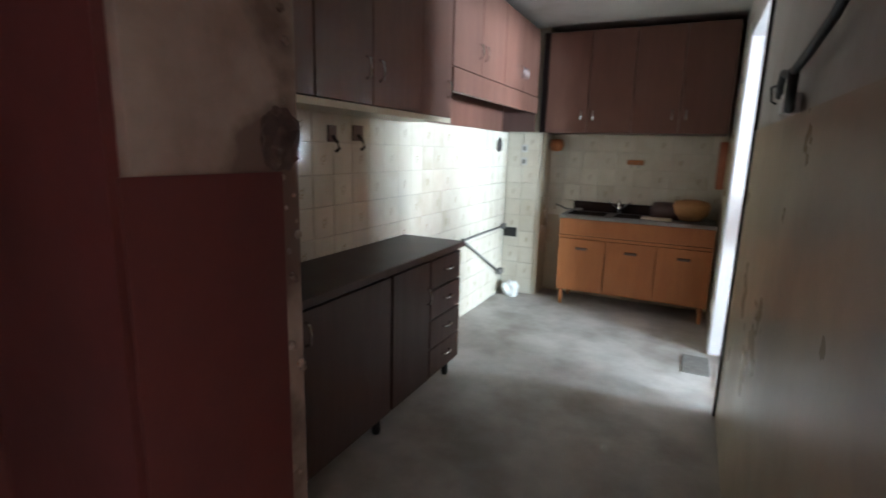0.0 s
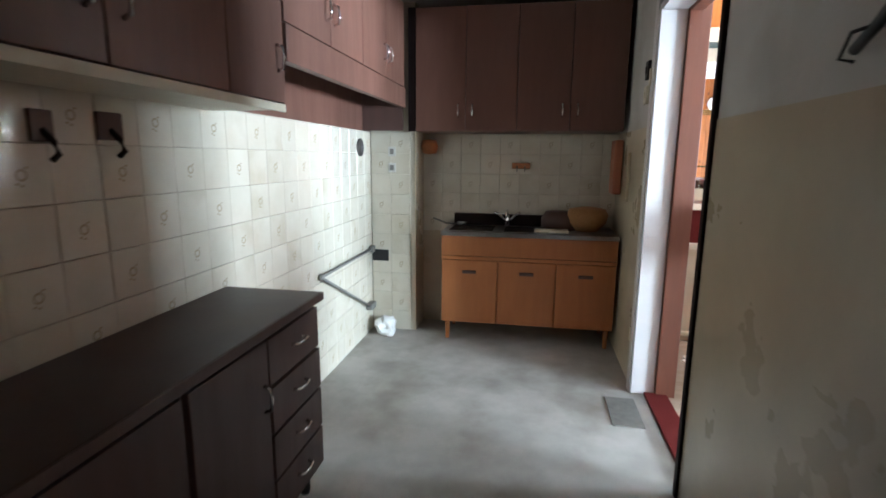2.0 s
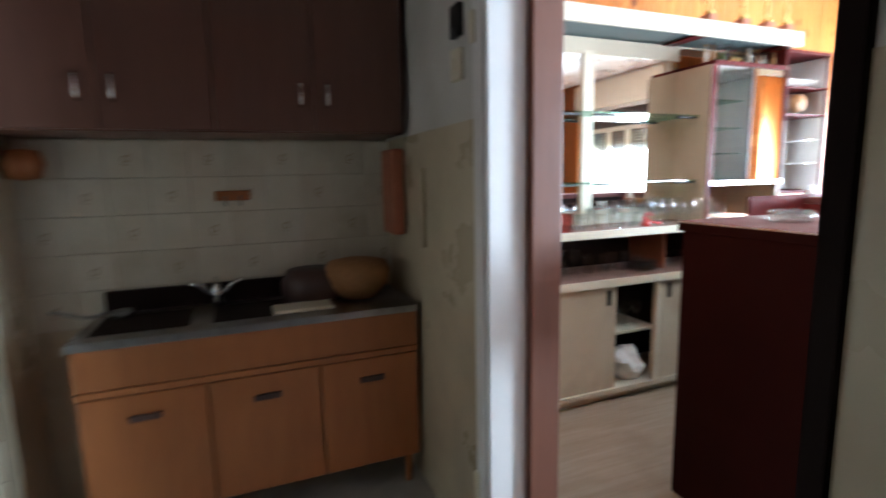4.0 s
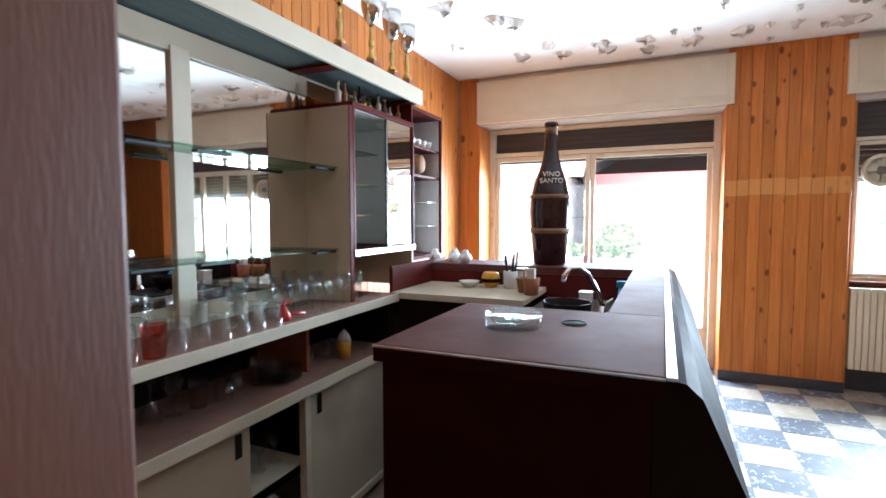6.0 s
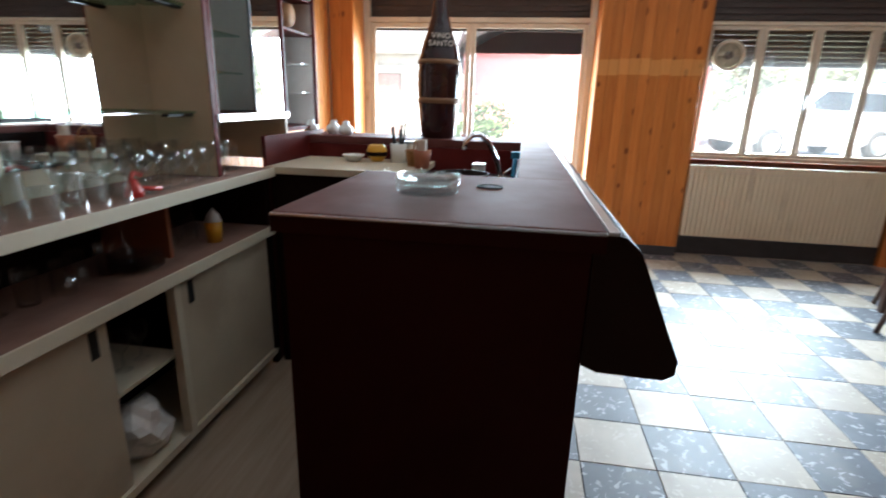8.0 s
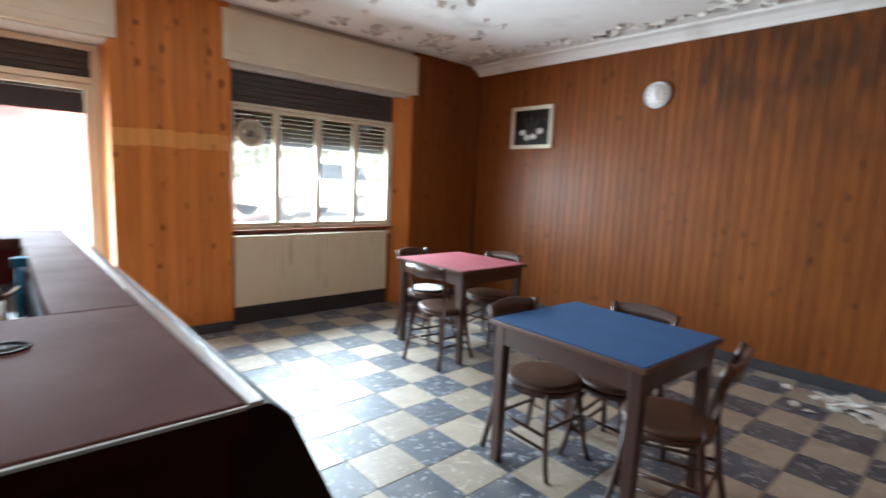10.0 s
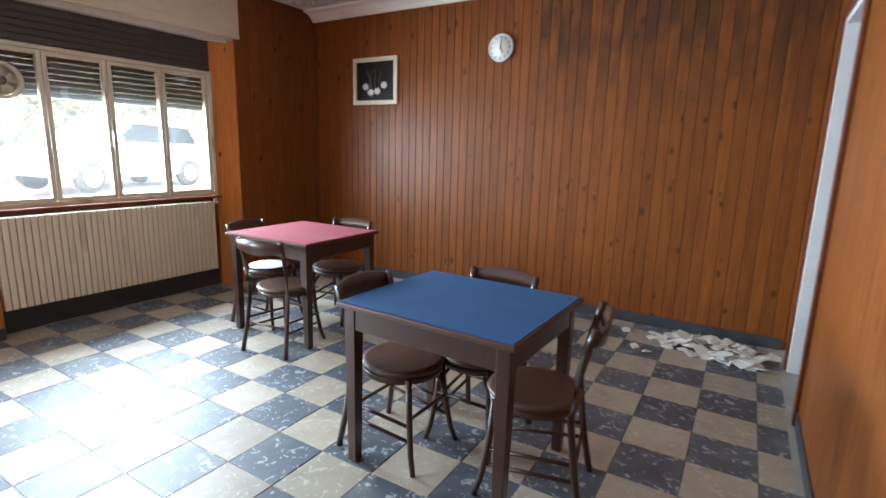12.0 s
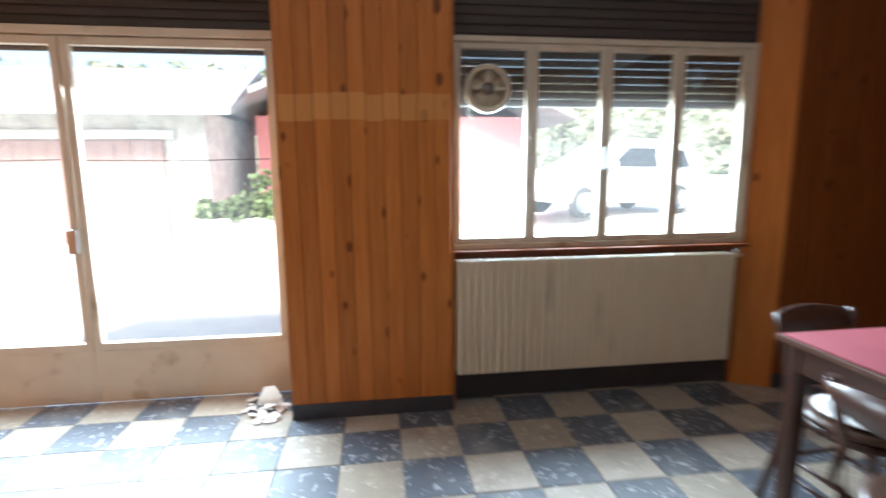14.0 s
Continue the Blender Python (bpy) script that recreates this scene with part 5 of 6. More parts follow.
for i in range(17):
    x = -4.32 + 0.082 * i
    for r_, y in enumerate((5.91, 6.00, 6.09)):
        if rg.random() < 0.18:
            continue
        if r_ == 0 and i in (3, 5):
            put_glass(G4, "red tinted tumbler on the dusty shelf", x, y, 1.05)
        elif i > 9 or (r_ > 0 and rg.random() < 0.45):
            put_glass(rg.choice([G3, G5]), "stemmed wine glass on the dusty shelf", x, y + 0.02 * rg.random(), 1.05)
        else:
            put_glass(rg.choice([G1, G2]), "clear tumbler upside down on the dusty shelf", x, y + 0.02 * rg.random(), 1.05, True)
for i in range(14):
    x = -4.15 + 0.095 * i
    if abs(x + 3.27) > 0.06 and rg.random() < 0.8:
        put_glass(rg.choice([G1, G2, G3]), "dusty glass on the lower ledge", x, 6.06 + 0.1 * rg.random(), 0.765, rg.random() < 0.5)
for k in range(3):
    put_glass(G1, "clear tumbler in the niche", -2.95 + 0.07 * k, 6.0, 1.05)
    put_glass(G3, "stemmed glass in the open cupboard", -3.62 + 0.09 * k, 6.05, 0.415)
o = thing("red_squeezer", "red plastic juice press lying on the shelf", "juicer", at=(-3.50, 5.93, 1.05))
part("cone", turned([(0, 0), (0.03, 0), (0.028, 0.02), (0.012, 0.055), (0, 0.06)], 14), "redp", o)
part("arm", tube([(0.0, 0, 0.03), (0.05, -0.02, 0.02), (0.09, -0.03, 0.015)], 0.008, 8), "redp", o)
part("arm", tube([(-0.01, 0, 0.05), (0.03, 0.02, 0.075), (0.075, 0.03, 0.06)], 0.008, 8), "redp", o)
o = thing("yellow_beaker", "yellow plastic beaker with a white lid", "beaker", at=(-3.02, 5.98, 0.765))
part("beaker", turned([(0, 0), (0.03, 0), (0.036, 0.09), (0, 0.09)], 18), "yellow", o)
part("lid", turned([(0, 0.09), (0.037, 0.09), (0.025, 0.12), (0, 0.15)], 18), "white", o)
o = thing("plate_stack", "stack of dusty glass plates", "plates", at=(-3.42, 6.03, 0.765))
for k in range(5):
    part("plate", turned([(0, 0), (0.06, 0.0), (0.09, 0.014), (0.092, 0.017), (0.06, 0.005), (0, 0.004)], 24), "drink", o).location = (0, 0, 0.012 * k)
o = thing("white_bag", "crumpled white plastic bag in the cupboard", "bag", at=(-3.55, 6.02, 0.09))
bm = bmesh.new()
bmesh.ops.create_icosphere(bm, subdivisions=3, radius=0.11)
for v in bm.verts:
    v.co *= 1 + 0.35 * noise.noise(v.co * 14)
    v.co.z = max(0.0, v.co.z + 0.1)
part("bag", bm, "white", o)

# ---- kitchen: shell ----
structure("floor_kitchen", block(-7.1, KX1 + 0.2, -1.2, 6.3, -0.2, 0.0), "kfloor", "grey worn kitchen floor with dirt stains", "floor")
structure("ceiling_kitchen", block(-7.1, KX1 + 0.02, -1.2, 6.3, KH, KH + 0.1), "plaster", "grey-blue painted kitchen ceiling", "ceiling")
wall_kl = structure("wall_kitchen_tiled", block(KX0 - 0.2, KX0 - 0.010, KY0 - 0.3, KY1 + 0.2, -0.1, KH + 0.05), "kgrout", "kitchen wall with patterned cream tiles", "wall")
wall_kn = structure("wall_kitchen_sink", block(KX0, KX1 + 0.15, KY1 + 0.010, KY1 + 0.2, -0.1, KH + 0.05), "kgrout", "kitchen wall behind the sink, cream tiles", "wall")
pillar = structure("wall_kitchen_pillar", block(KX0, -6.525, 5.79, KY1 + 0.01, 0.0, KH), "kgrout", "tiled pillar beside the sink unit", "pillar")
structure("wall_kitchen_upper", block(KX0 - 0.009, KX0, 3.84, 5.79, 1.545, KH), "kitchenwood", "brown laminate board above the tiles", "panel")
# the wall between kitchen and bar room, kitchen face: old plain tiles below, paint above
for nm, a, mt in (("wall_kitchen_right_low", (KX1, KX1 + 0.02, 1.2, 4.05, -0.05, 1.50), "ktileold"), ("wall_kitchen_right_high", (KX1 + 0.004, KX1 + 0.02, 1.2, 4.05, 1.50, KH), "plaster"),
                  ("wall_kitchen_right_end_low", (KX1, KX1 + 0.02, 4.985, KY1 + 0.01, -0.05, 1.54), "ktileold"), ("wall_kitchen_right_end_high", (KX1 + 0.004, KX1 + 0.02, 4.985, KY1 + 0.01, 1.54, KH), "plaster"),
                  ("wall_kitchen_right_head", (KX1 + 0.004, KX1 + 0.02, 4.05, 4.985, 2.15, KH), "plaster"), ("wall_corridor_right", (KX1, KX1 + 0.02, -1.2, 0.418, -0.05, KH), "ktileold"), ("wall_corridor_head", (KX1, KX1 + 0.02, 0.418, 1.198, 2.285, KH), "plaster")):
    structure(nm, block(*a), mt, "stained kitchen wall beside the doorway", "wall")
structure("wall_corridor_back", block(-7.1, KX1 + 0.02, -1.4, -1.2, -0.05, KH), "limewash", "plain wall closing the dark passage", "wall")
structure("wall_entry", block(-6.95, -5.76, 1.46, KY0, -0.05, KH), "limewash", "chipped wall end at the kitchen entrance", "wall")
structure("wall_entry_dado", block(-6.06, -5.775, 1.446, 1.459, 0.0, KH - 0.01), "dado", "dark red painted face of the wall end", "wall")
structure("wall_entry_side_dado", block(-5.759, -5.755, 1.446, 1.655, 0.0, 1.335), "dado", "dark red painted dado on the wall end", "wall")
structure("wall_corridor_left", block(-6.25, -6.08, -1.2, 1.455, -0.05, KH), "dado", "dark red passage wall", "wall")
# broken edge of the wall end
bm = bmesh.new()
rc = random.Random(21)
for _ in range(60):
    z = 0.2 + 2.2 * rc.random()
    s = 0.003 + 0.005 * rc.random()
    mtx = Matrix.Translation((-5.762 + 0.004 * rc.random(), 1.66 + 0.028 * rc.random(), z)) @ Euler((rc.random() * 3, rc.random() * 3, rc.random() * 3)).to_matrix().to_4x4()
    bmesh.ops.create_icosphere(bm, subdivisions=1, radius=s, matrix=mtx)
structure("trim_broken_plaster", bm, "limewash", "crumbling plaster on the wall end's edge", "plaster")
# bare masonry where the plaster has broken out of the edge
bm = bmesh.new()
bmesh.ops.create_icosphere(bm, subdivisions=3, radius=1.0)
for v in bm.verts:
    k = 1 + 0.35 * noise.noise(v.co * 2.3)
    v.co = Vector((-5.762 + 0.016 * k * v.co.x, 1.657 + 0.036 * k * v.co.y, 1.375 + 0.042 * k * v.co.z))
structure("trim_bare_masonry", bm, "masonry", "dark bare masonry at the broken wall edge", "masonry")
sw = thing("old_switch", "square pale switch plate on the red wall", "switch", at=(-6.078, 1.05, 1.28))
part("plate", block(0, 0.012, -0.04, 0.04, -0.04, 0.04, 0.004), "cream", sw)
part("rocker", block(0.012, 0.018, -0.015, 0.015, -0.02, 0.02, 0.003), "white", sw)

# ---- doorway between kitchen and bar room ----
dk = tagged(new("door_3"), "open doorway, white lining on one side and brown frame on the other", "door", "", "structure")
# near jamb is near-black; far jamb and head have white lining, brown frame
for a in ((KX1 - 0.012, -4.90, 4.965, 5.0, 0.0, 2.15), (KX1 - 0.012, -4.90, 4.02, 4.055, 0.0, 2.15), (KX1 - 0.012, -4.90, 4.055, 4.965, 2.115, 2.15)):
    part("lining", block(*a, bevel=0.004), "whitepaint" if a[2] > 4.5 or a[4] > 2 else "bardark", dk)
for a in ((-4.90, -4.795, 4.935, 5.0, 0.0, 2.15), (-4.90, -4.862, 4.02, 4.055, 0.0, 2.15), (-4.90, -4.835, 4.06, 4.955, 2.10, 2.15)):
    part("frame", block(*a, bevel=0.004), "brown" if a[2] > 4.5 or a[4] > 2 else "bardark", dk, "door frame, brown at head and far side, near-black on near side")
part("architrave", block(KX1 - 0.022, KX1 - 0.0, 4.985, 5.045, 0.0, 2.20, 0.004), "whitepaint", dk)
part("threshold", block(KX1 + 0.06, -4.835, 4.06, 4.955, 0.0, 0.02, 0.004), "barred", dk)
for z in (0.3, 1.75):
    part("hinge", block(KX1 - 0.03, KX1 - 0.022, 5.02, 5.05, z, z + 0.09, 0.002), "cream", dk)

# ---- kitchen: left-hand units ----
def pull(parent, x, y, z, axis="x", s=1, upright=True):
    """A bowed metal handle."""
    if upright:
        pts = [(0, 0, -0.045), (0.022 * s, 0, -0.035), (0.026 * s, 0, 0), (0.022 * s, 0, 0.035), (0, 0, 0.045)]
    else:
        pts = [(0, -0.045, 0), (0.022 * s, -0.035, 0), (0.026 * s, 0, 0), (0.022 * s, 0.035, 0), (0, 0.045, 0)]
    if axis == "y":
        pts = [(b, a, c) for a, b, c in pts]
    part("handle", tube([(x + a, y + b, z + c) for a, b, c in pts], 0.006, 8), "chrome", parent, "bowed chrome handle")


u = thing("base_cabinet", "dark brown laminate base cabinet with two doors", "cabinet", "kitchen base cabinets")
part("carcass", block(KX0 + 0.003, -6.485, 1.75, 3.07, 0.09, 0.80), "kitchendark", u)
for a, b in ((1.76, 2.41), (2.42, 3.06)):
    d = part("door", block(-6.484, -6.462, a + 0.004, b - 0.004, 0.11, 0.785, 0.003), "kitchendark", u)
    pull(d, -6.462, b - 0.06 if a < 2 else a + 0.06, 0.70)
u = thing("drawer_cabinet", "brown laminate base cabinet with a tall door and four drawers", "cabinet", "kitchen base cabinets")
part("carcass", block(KX0 + 0.003, -6.485, 3.073, 3.84, 0.09, 0.80), "kitchendark", u)
d = part("door", block(-6.484, -6.462, 3.08, 3.45, 0.11, 0.785, 0.003), "kitchendark", u)
pull(d, -6.462, 3.42, 0.60)
for k in range(4):
    z0 = 0.12 + 0.168 * k
    d = part("drawer", block(-6.484, -6.458 if k < 3 else -6.462, 3.46, 3.835, z0, z0 + 0.158, 0.003), "kitchendark", u)
    pull(d, -6.458, 3.65, z0 + 0.09, upright=False)
for y in (1.85, 3.02, 3.78):
    part("foot", turned([(0.018, 0), (0.022, 0.02), (0.018, 0.09)], 12, -6.52, y), "black", u)
wt = thing("worktop", "dusty brown laminate worktop with marks", "worktop")
part("front_edge", block(-6.452, -6.447, 1.75, 3.862, 0.803, 0.834, 0.002), "kitchendark", wt)
part("end_edge", block(KX0 + 0.003, -6.447, 3.862, 3.867, 0.803, 0.834, 0.002), "kitchendark", wt)
part("slab", block(KX0 + 0.003, -6.452, 1.75, 3.862, 0.802, 0.835, 0.004), "kitchentop", wt)

uppers = [(1.75, 2.24, 0), (2.24, 2.67, 1), (2.67, 3.05, 0), (3.05, 3.49, 1), (3.49, 3.84, 0)]
for i, (a, b, s) in enumerate(uppers):
    u = thing("wall_cabinet", "brown laminate wall cabinet, one tall door", "cabinet", "kitchen wall cabinets")
    part("carcass", block(KX0 + 0.003, -6.575, a + 0.001, b - 0.001, 1.545, 2.39), "kitchenwood", u)
    d = part("door", block(-6.574, -6.555, a + 0.003, b - 0.003, 1.55, 2.385, 0.003), "kitchenwood", u)
    pull(d, -6.555, a + 0.05 if s else b - 0.05, 1.70)
rail = thing("light_rail", "pale strip under the wall cabinets", "strip")
part("strip", block(-6.86, -6.565, 1.76, 3.84, 1.526, 1.544, 0.002), "cream", rail)
part("lip", block(-6.564, -6.556, 1.76, 3.84, 1.518, 1.546, 0.002), "cream", rail)
hood = thing("hood_cabinet", "brown laminate cooker hood housing with three small doors over a fascia", "cooker hood")
part("carcass", block(KX0 + 0.003, -6.575, 3.846, 5.60, 1.835, 2.39), "kitchenwood", hood)
for k in range(4):
    a = 3.85 + 0.4365 * k
    d = part("door", block(-6.574, -6.555, a + 0.003, a + 0.4335, 1.84, 2.385, 0.003), "kitchenwood", hood)
    pull(d, -6.555, a + (0.39 if k % 2 == 0 else 0.045), 1.98)
part("fascia", block(-6.585, -6.548, 3.85, 5.60, 1.70, 1.832, 0.004), "kitchenwood", hood)
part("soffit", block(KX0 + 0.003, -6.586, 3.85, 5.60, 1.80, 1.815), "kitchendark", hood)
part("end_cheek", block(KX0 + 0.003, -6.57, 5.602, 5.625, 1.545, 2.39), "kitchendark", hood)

# ---- kitchen: sink side ----
for k in range(4):
    a = -6.50 + 0.3625 * k
    u = thing("wall_cabinet", "tall brown laminate wall cabinet above the sink", "cabinet", "kitchen wall cabinets over the sink")
    part("carcass", block(a + 0.001, a + 0.3615, 5.725, KY1, 1.545, 2.39), "kitchenwood", u)
    d = part("door", block(a + 0.002, a + 0.3605, 5.705, 5.724, 1.55, 2.385, 0.003), "kitchenwood", u)
    pull(d, a + (0.31 if k % 2 == 0 else 0.05), 5.705, 1.69, "y", -1)
part_fill = thing("filler_strip", "dark strip between the wall cabinets", "strip")
part("strip", block(-6.555, -6.503, 5.71, 5.73, 1.545, 2.39), "bardark", part_fill)
su = thing("sink_unit", "orange-brown wooden sink unit with three doors on legs", "sink unit")
sx0, sx1 = -6.285, -5.045
part("carcass", block(sx0, sx1, 5.635, KY1 - 0.005, 0.145, 0.80), "sinkwood", su)
part("apron", block(sx0, sx1, 5.612, 5.634, 0.655, 0.80, 0.003), "sinkwood", su)
part("apron_lip", block(sx0, sx1, 5.608, 5.634, 0.628, 0.652, 0.003), "sinkwood", su)
w = (sx1 - sx0) / 3
for k in range(3):
    d = part("door", block(sx0 + w * k + 0.004, sx0 + w * (k + 1) - 0.004, 5.614, 5.634, 0.15, 0.622, 0.004), "sinkwood", su)
    part("handle", block(sx0 + w * (k + 0.5) - 0.05, sx0 + w * (k + 0.5) + 0.05, 5.598, 5.614, 0.525, 0.548, 0.005), "kitchendark", d, "brown grip handle")
for x in (sx0 + 0.04, sx1 - 0.04):
    for y in (5.67, 6.0):
        part("leg", turned([(0.014, 0), (0.022, 0.145)], 10, x, y), "sinkwood", su)
st = thing("steel_sink", "dull steel double sink with dark upstand", "sink")
part("rim", block(sx0 - 0.005, sx1 + 0.003, 5.60, KY1 - 0.002, 0.802, 0.832, 0.004), "steel", st)
# basins are flat plates on the rim, shade of the hollows painted near-black
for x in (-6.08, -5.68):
    part("basin", block(x - 0.16, x + 0.16, 5.68, 5.95, 0.8322, 0.836, 0.002), "bardark", st, "flat plate for a basin, near-black for its shaded hollow")
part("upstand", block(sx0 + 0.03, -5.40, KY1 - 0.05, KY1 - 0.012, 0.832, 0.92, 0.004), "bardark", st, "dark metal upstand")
tp = thing("kitchen_tap", "old chrome mixer tap over the sink", "tap", at=(-5.83, 5.98, 0.832))
part("stand", turned([(0.02, 0), (0.02, 0.05), (0.014, 0.09), (0, 0.092)], 12), "chrome", tp)
part("spout", tube([(0, 0, 0.08), (0, -0.06, 0.13), (0, -0.14, 0.12), (0, -0.16, 0.09)], 0.009, 8), "chrome", tp)
for s in (-1, 1):
    part("knob", tube([(0.02 * s, 0, 0.05), (0.06 * s, -0.01, 0.09), (0.10 * s, -0.02, 0.11)], 0.011, 8), "chrome", tp)
bk = thing("brown_basket", "round brown wicker basket on the draining board", "basket", at=(-5.24, 5.86, 0.834))
part("basket", turned([(0, 0), (0.08, 0), (0.135, 0.06), (0.15, 0.12), (0.13, 0.16), (0.06, 0.175), (0, 0.178)], 28), "wicker", bk)
bk2 = thing("dark_pan", "dark upturned pan behind the basket", "pan", at=(-5.43, 5.93, 0.834))
part("pan", turned([(0, 0), (0.14, 0), (0.14, 0.08), (0.11, 0.13), (0, 0.135)], 24), "kitchendark", bk2)
bd = thing("white_board", "pale board leaning on the draining board", "board", at=(-5.50, 5.74, 0.834))
part("board", block(-0.12, 0.12, -0.06, 0.06, 0, 0.015, 0.003), "cream", bd)
lad = thing("ladle", "metal ladle lying at the sink's edge", "ladle", at=(-6.30, 5.9, 0.834))
part("handle", tube([(-0.10, -0.02, 0.06), (0.0, 0, 0.02), (0.1, 0.02, 0.012)], 0.007, 8), "iron", lad)
part("cup", turned([(0, 0), (0.03, 0.005), (0.04, 0.03), (0.036, 0.03), (0, 0.008)], 14, 0.12, 0.02), "iron", lad)
hk = thing("tile_hook_rail", "brown wooden hook rail on the tiles", "hook rail", at=(-5.74, KY1 - 0.006, 1.30))
part("board", block(-0.07, 0.07, -0.02, 0.0, -0.022, 0.022, 0.006), "sinkwood", hk)
for x in (-0.03, 0.03):
    part("hook", tube([(x, -0.02, 0.0), (x, -0.035, -0.03), (x, -0.04, -0.045)], 0.004, 6), "iron", hk)
hp = thing("pot_cloth", "brown cloth hanging beside the sink", "cloth", at=(-5.07, 5.86, 1.33))
part("cloth", block(-0.02, 0.04, -0.09, 0.09, -0.22, 0.16, 0.015), "terracotta", hp)
hc = thing("corner_shelf", "small brown wooden shelf on the pillar's side", "shelf", at=(-6.45, 5.97, 1.44))
part("board", turned([(0, -0.06), (0.055, -0.05), (0.07, 0.0), (0.055, 0.05), (0, 0.06)], 16), "sinkwood", hc)

# pipe, outlets and cables
pp = thing("gas_pipe", "bent grey gas pipe running along the tiles", "pipe")
part("upper_run", tube([(KX0 + 0.02, 5.70, 0.66), (KX0 + 0.02, 4.76, 0.66)], 0.010, 8), "iron", pp)
part("lower_run", tube([(KX0 + 0.02, 4.76, 0.655), (KX0 + 0.025, 5.15, 0.46), (KX0 + 0.03, 5.60, 0.235)], 0.010, 8), "iron", pp)
part("elbow", turned([(0.0, -0.016), (0.016, -0.016), (0.018, 0), (0.016, 0.016), (0, 0.016)], 12, KX0 + 0.02, 4.76), "iron", pp).location = (0, 0, 0.658)
part("tap_end", block(KX0 + 0.01, KX0 + 0.06, 5.58, 5.68, 0.205, 0.255, 0.006), "iron", pp)
part("union", block(KX0 + 0.004, KX0 + 0.04, 5.68, 5.74, 0.635, 0.685, 0.006), "iron", pp)
ob_ = thing("socket_hole", "black open socket box in the pillar tiles", "socket", at=(-6.80, 5.784, 0.60))
part("box", block(-0.065, 0.065, -0.012, 0.004, -0.045, 0.045, 0.006), "black", ob_)
vt = thing("flue_hole", "round dark flue opening in the tiles", "flue", at=(KX0 + 0.001, 5.53, 1.425))
bm = turned([(0.0, 0.0), (0.05, 0.0), (0.062, 0.0), (0.064, 0.012), (0.05, 0.014), (0.05, 0.004), (0, 0.004)], 24)
bmesh.ops.rotate(bm, verts=bm.verts, matrix=Matrix.Rotation(radians(90), 3, "Y"))
part("ring", bm, "shutter", vt)
for z in (1.40, 1.28):
    o = thing("pillar_socket", "small grey wall socket on the pillar", "socket", "sockets on the pillar", at=(-6.70, 5.783, z))
    part("plate", block(-0.03, 0.03, -0.01, 0.0, -0.035, 0.035, 0.004), "plaster", o)
    part("face", block(-0.015, 0.015, -0.014, -0.0102, -0.02, 0.02, 0.002), "iron", o)
for y, z, w in ((3.36, 1.43, 0.045), (3.15, 1.42, 0.032)):
    o = thing("wall_hook_plate", "dark rusty hook plate on the tiles", "hook", "hooks on the tiles", at=(KX0 + 0.001, y, z))
    part("plate", block(0, 0.012, -w, w, -0.03, 0.05, 0.005), "kitchendark", o)
    part("hook", tube([(0.01, 0, 0.0), (0.04, 0, -0.03), (0.05, 0, -0.06), (0.03, 0, -0.075)], 0.008, 8), "bardark", o)
for z, m_ in ((1.855, "black"), (1.72, "cream")):
    o = thing("light_switch", "small wall switch beside the doorway", "switch", "switches beside the doorway", at=(KX1 + 0.003, 5.19, z))
    part("plate", block(-0.02, 0.0, -0.035, 0.035, -0.05, 0.05, 0.005), m_, o)
    part("rocker", block(-0.026, -0.02, -0.012, 0.012, -0.02, 0.02, 0.003), m_, o)
tb = thing("towel_bar", "thin pale bar on the tiles", "bar", at=(KX1 - 0.001, 5.55, 1.25))
part("bar", block(-0.02, 0, -0.02, 0.02, -0.17, 0.15, 0.005), "ktileold", tb)
cb = thing("loose_cable", "black cable with a pale junction box hanging on the wall", "cable")
part("cable", tube([(KX1 - 0.012, 1.9, 1.98), (KX1 - 0.02, 2.25, 1.76), (KX1 - 0.035, 2.46, 1.655), (KX1 - 0.045, 2.62, 1.612), (KX1 - 0.045, 2.79, 1.597), (KX1 - 0.04, 2.98, 1.612), (KX1 - 0.03, 3.11, 1.635), (KX1 - 0.03, 3.15, 1.605), (KX1 - 0.02, 3.23, 1.575)], 0.011, 10), "black", cb)
part("drop_cable", tube([(KX1 - 0.045, 2.80, 1.597), (KX1 - 0.04, 2.835, 1.55), (KX1 - 0.03, 2.895, 1.505)], 0.013, 8), "black", cb)
part("loose_end", tube([(KX1 - 0.03, 3.15, 1.605), (KX1 - 0.05, 3.19, 1.60), (KX1 - 0.04, 3.24, 1.56), (KX1 - 0.03, 3.21, 1.55)], 0.004, 6), "black", cb)
part("box", block(KX1 - 0.045, KX1 - 0.002, 2.905, 2.985, 1.497, 1.555, 0.006), "whitepaint", cb)
pb = thing("paper_ball", "crumpled white plastic bag on the kitchen floor", "bag", at=(-6.72, 5.66, 0.0))
bm = bmesh.new()
bmesh.ops.create_icosphere(bm, subdivisions=3, radius=0.085)
for v in bm.verts:
    v.co *= 1 + 0.5 * noise.noise(v.co * 18)
    v.co.z = max(0.0, v.co.z + 0.06)
part("bag", bm, "white", pb)
pd = thing("dark_floor_patch", "thin dark patch on the floor by the threshold", "step", at=(KX1 - 0.11, 4.66, 0.0))
part("slab", block(-0.06, 0.10, -0.10, 0.22, 0.0, 0.006), "iron", pd)

# ---- outside ----
def yard(x, y):
    """The yard climbs gently to one side."""
    def s(a):
        a = min(1.0, max(0.0, a))
        return a * a * (3 - 2 * a)
    return -0.10 + 0.46 * s((2.2 - y) / 4.0) * s((x - 2.5) / 5.0)


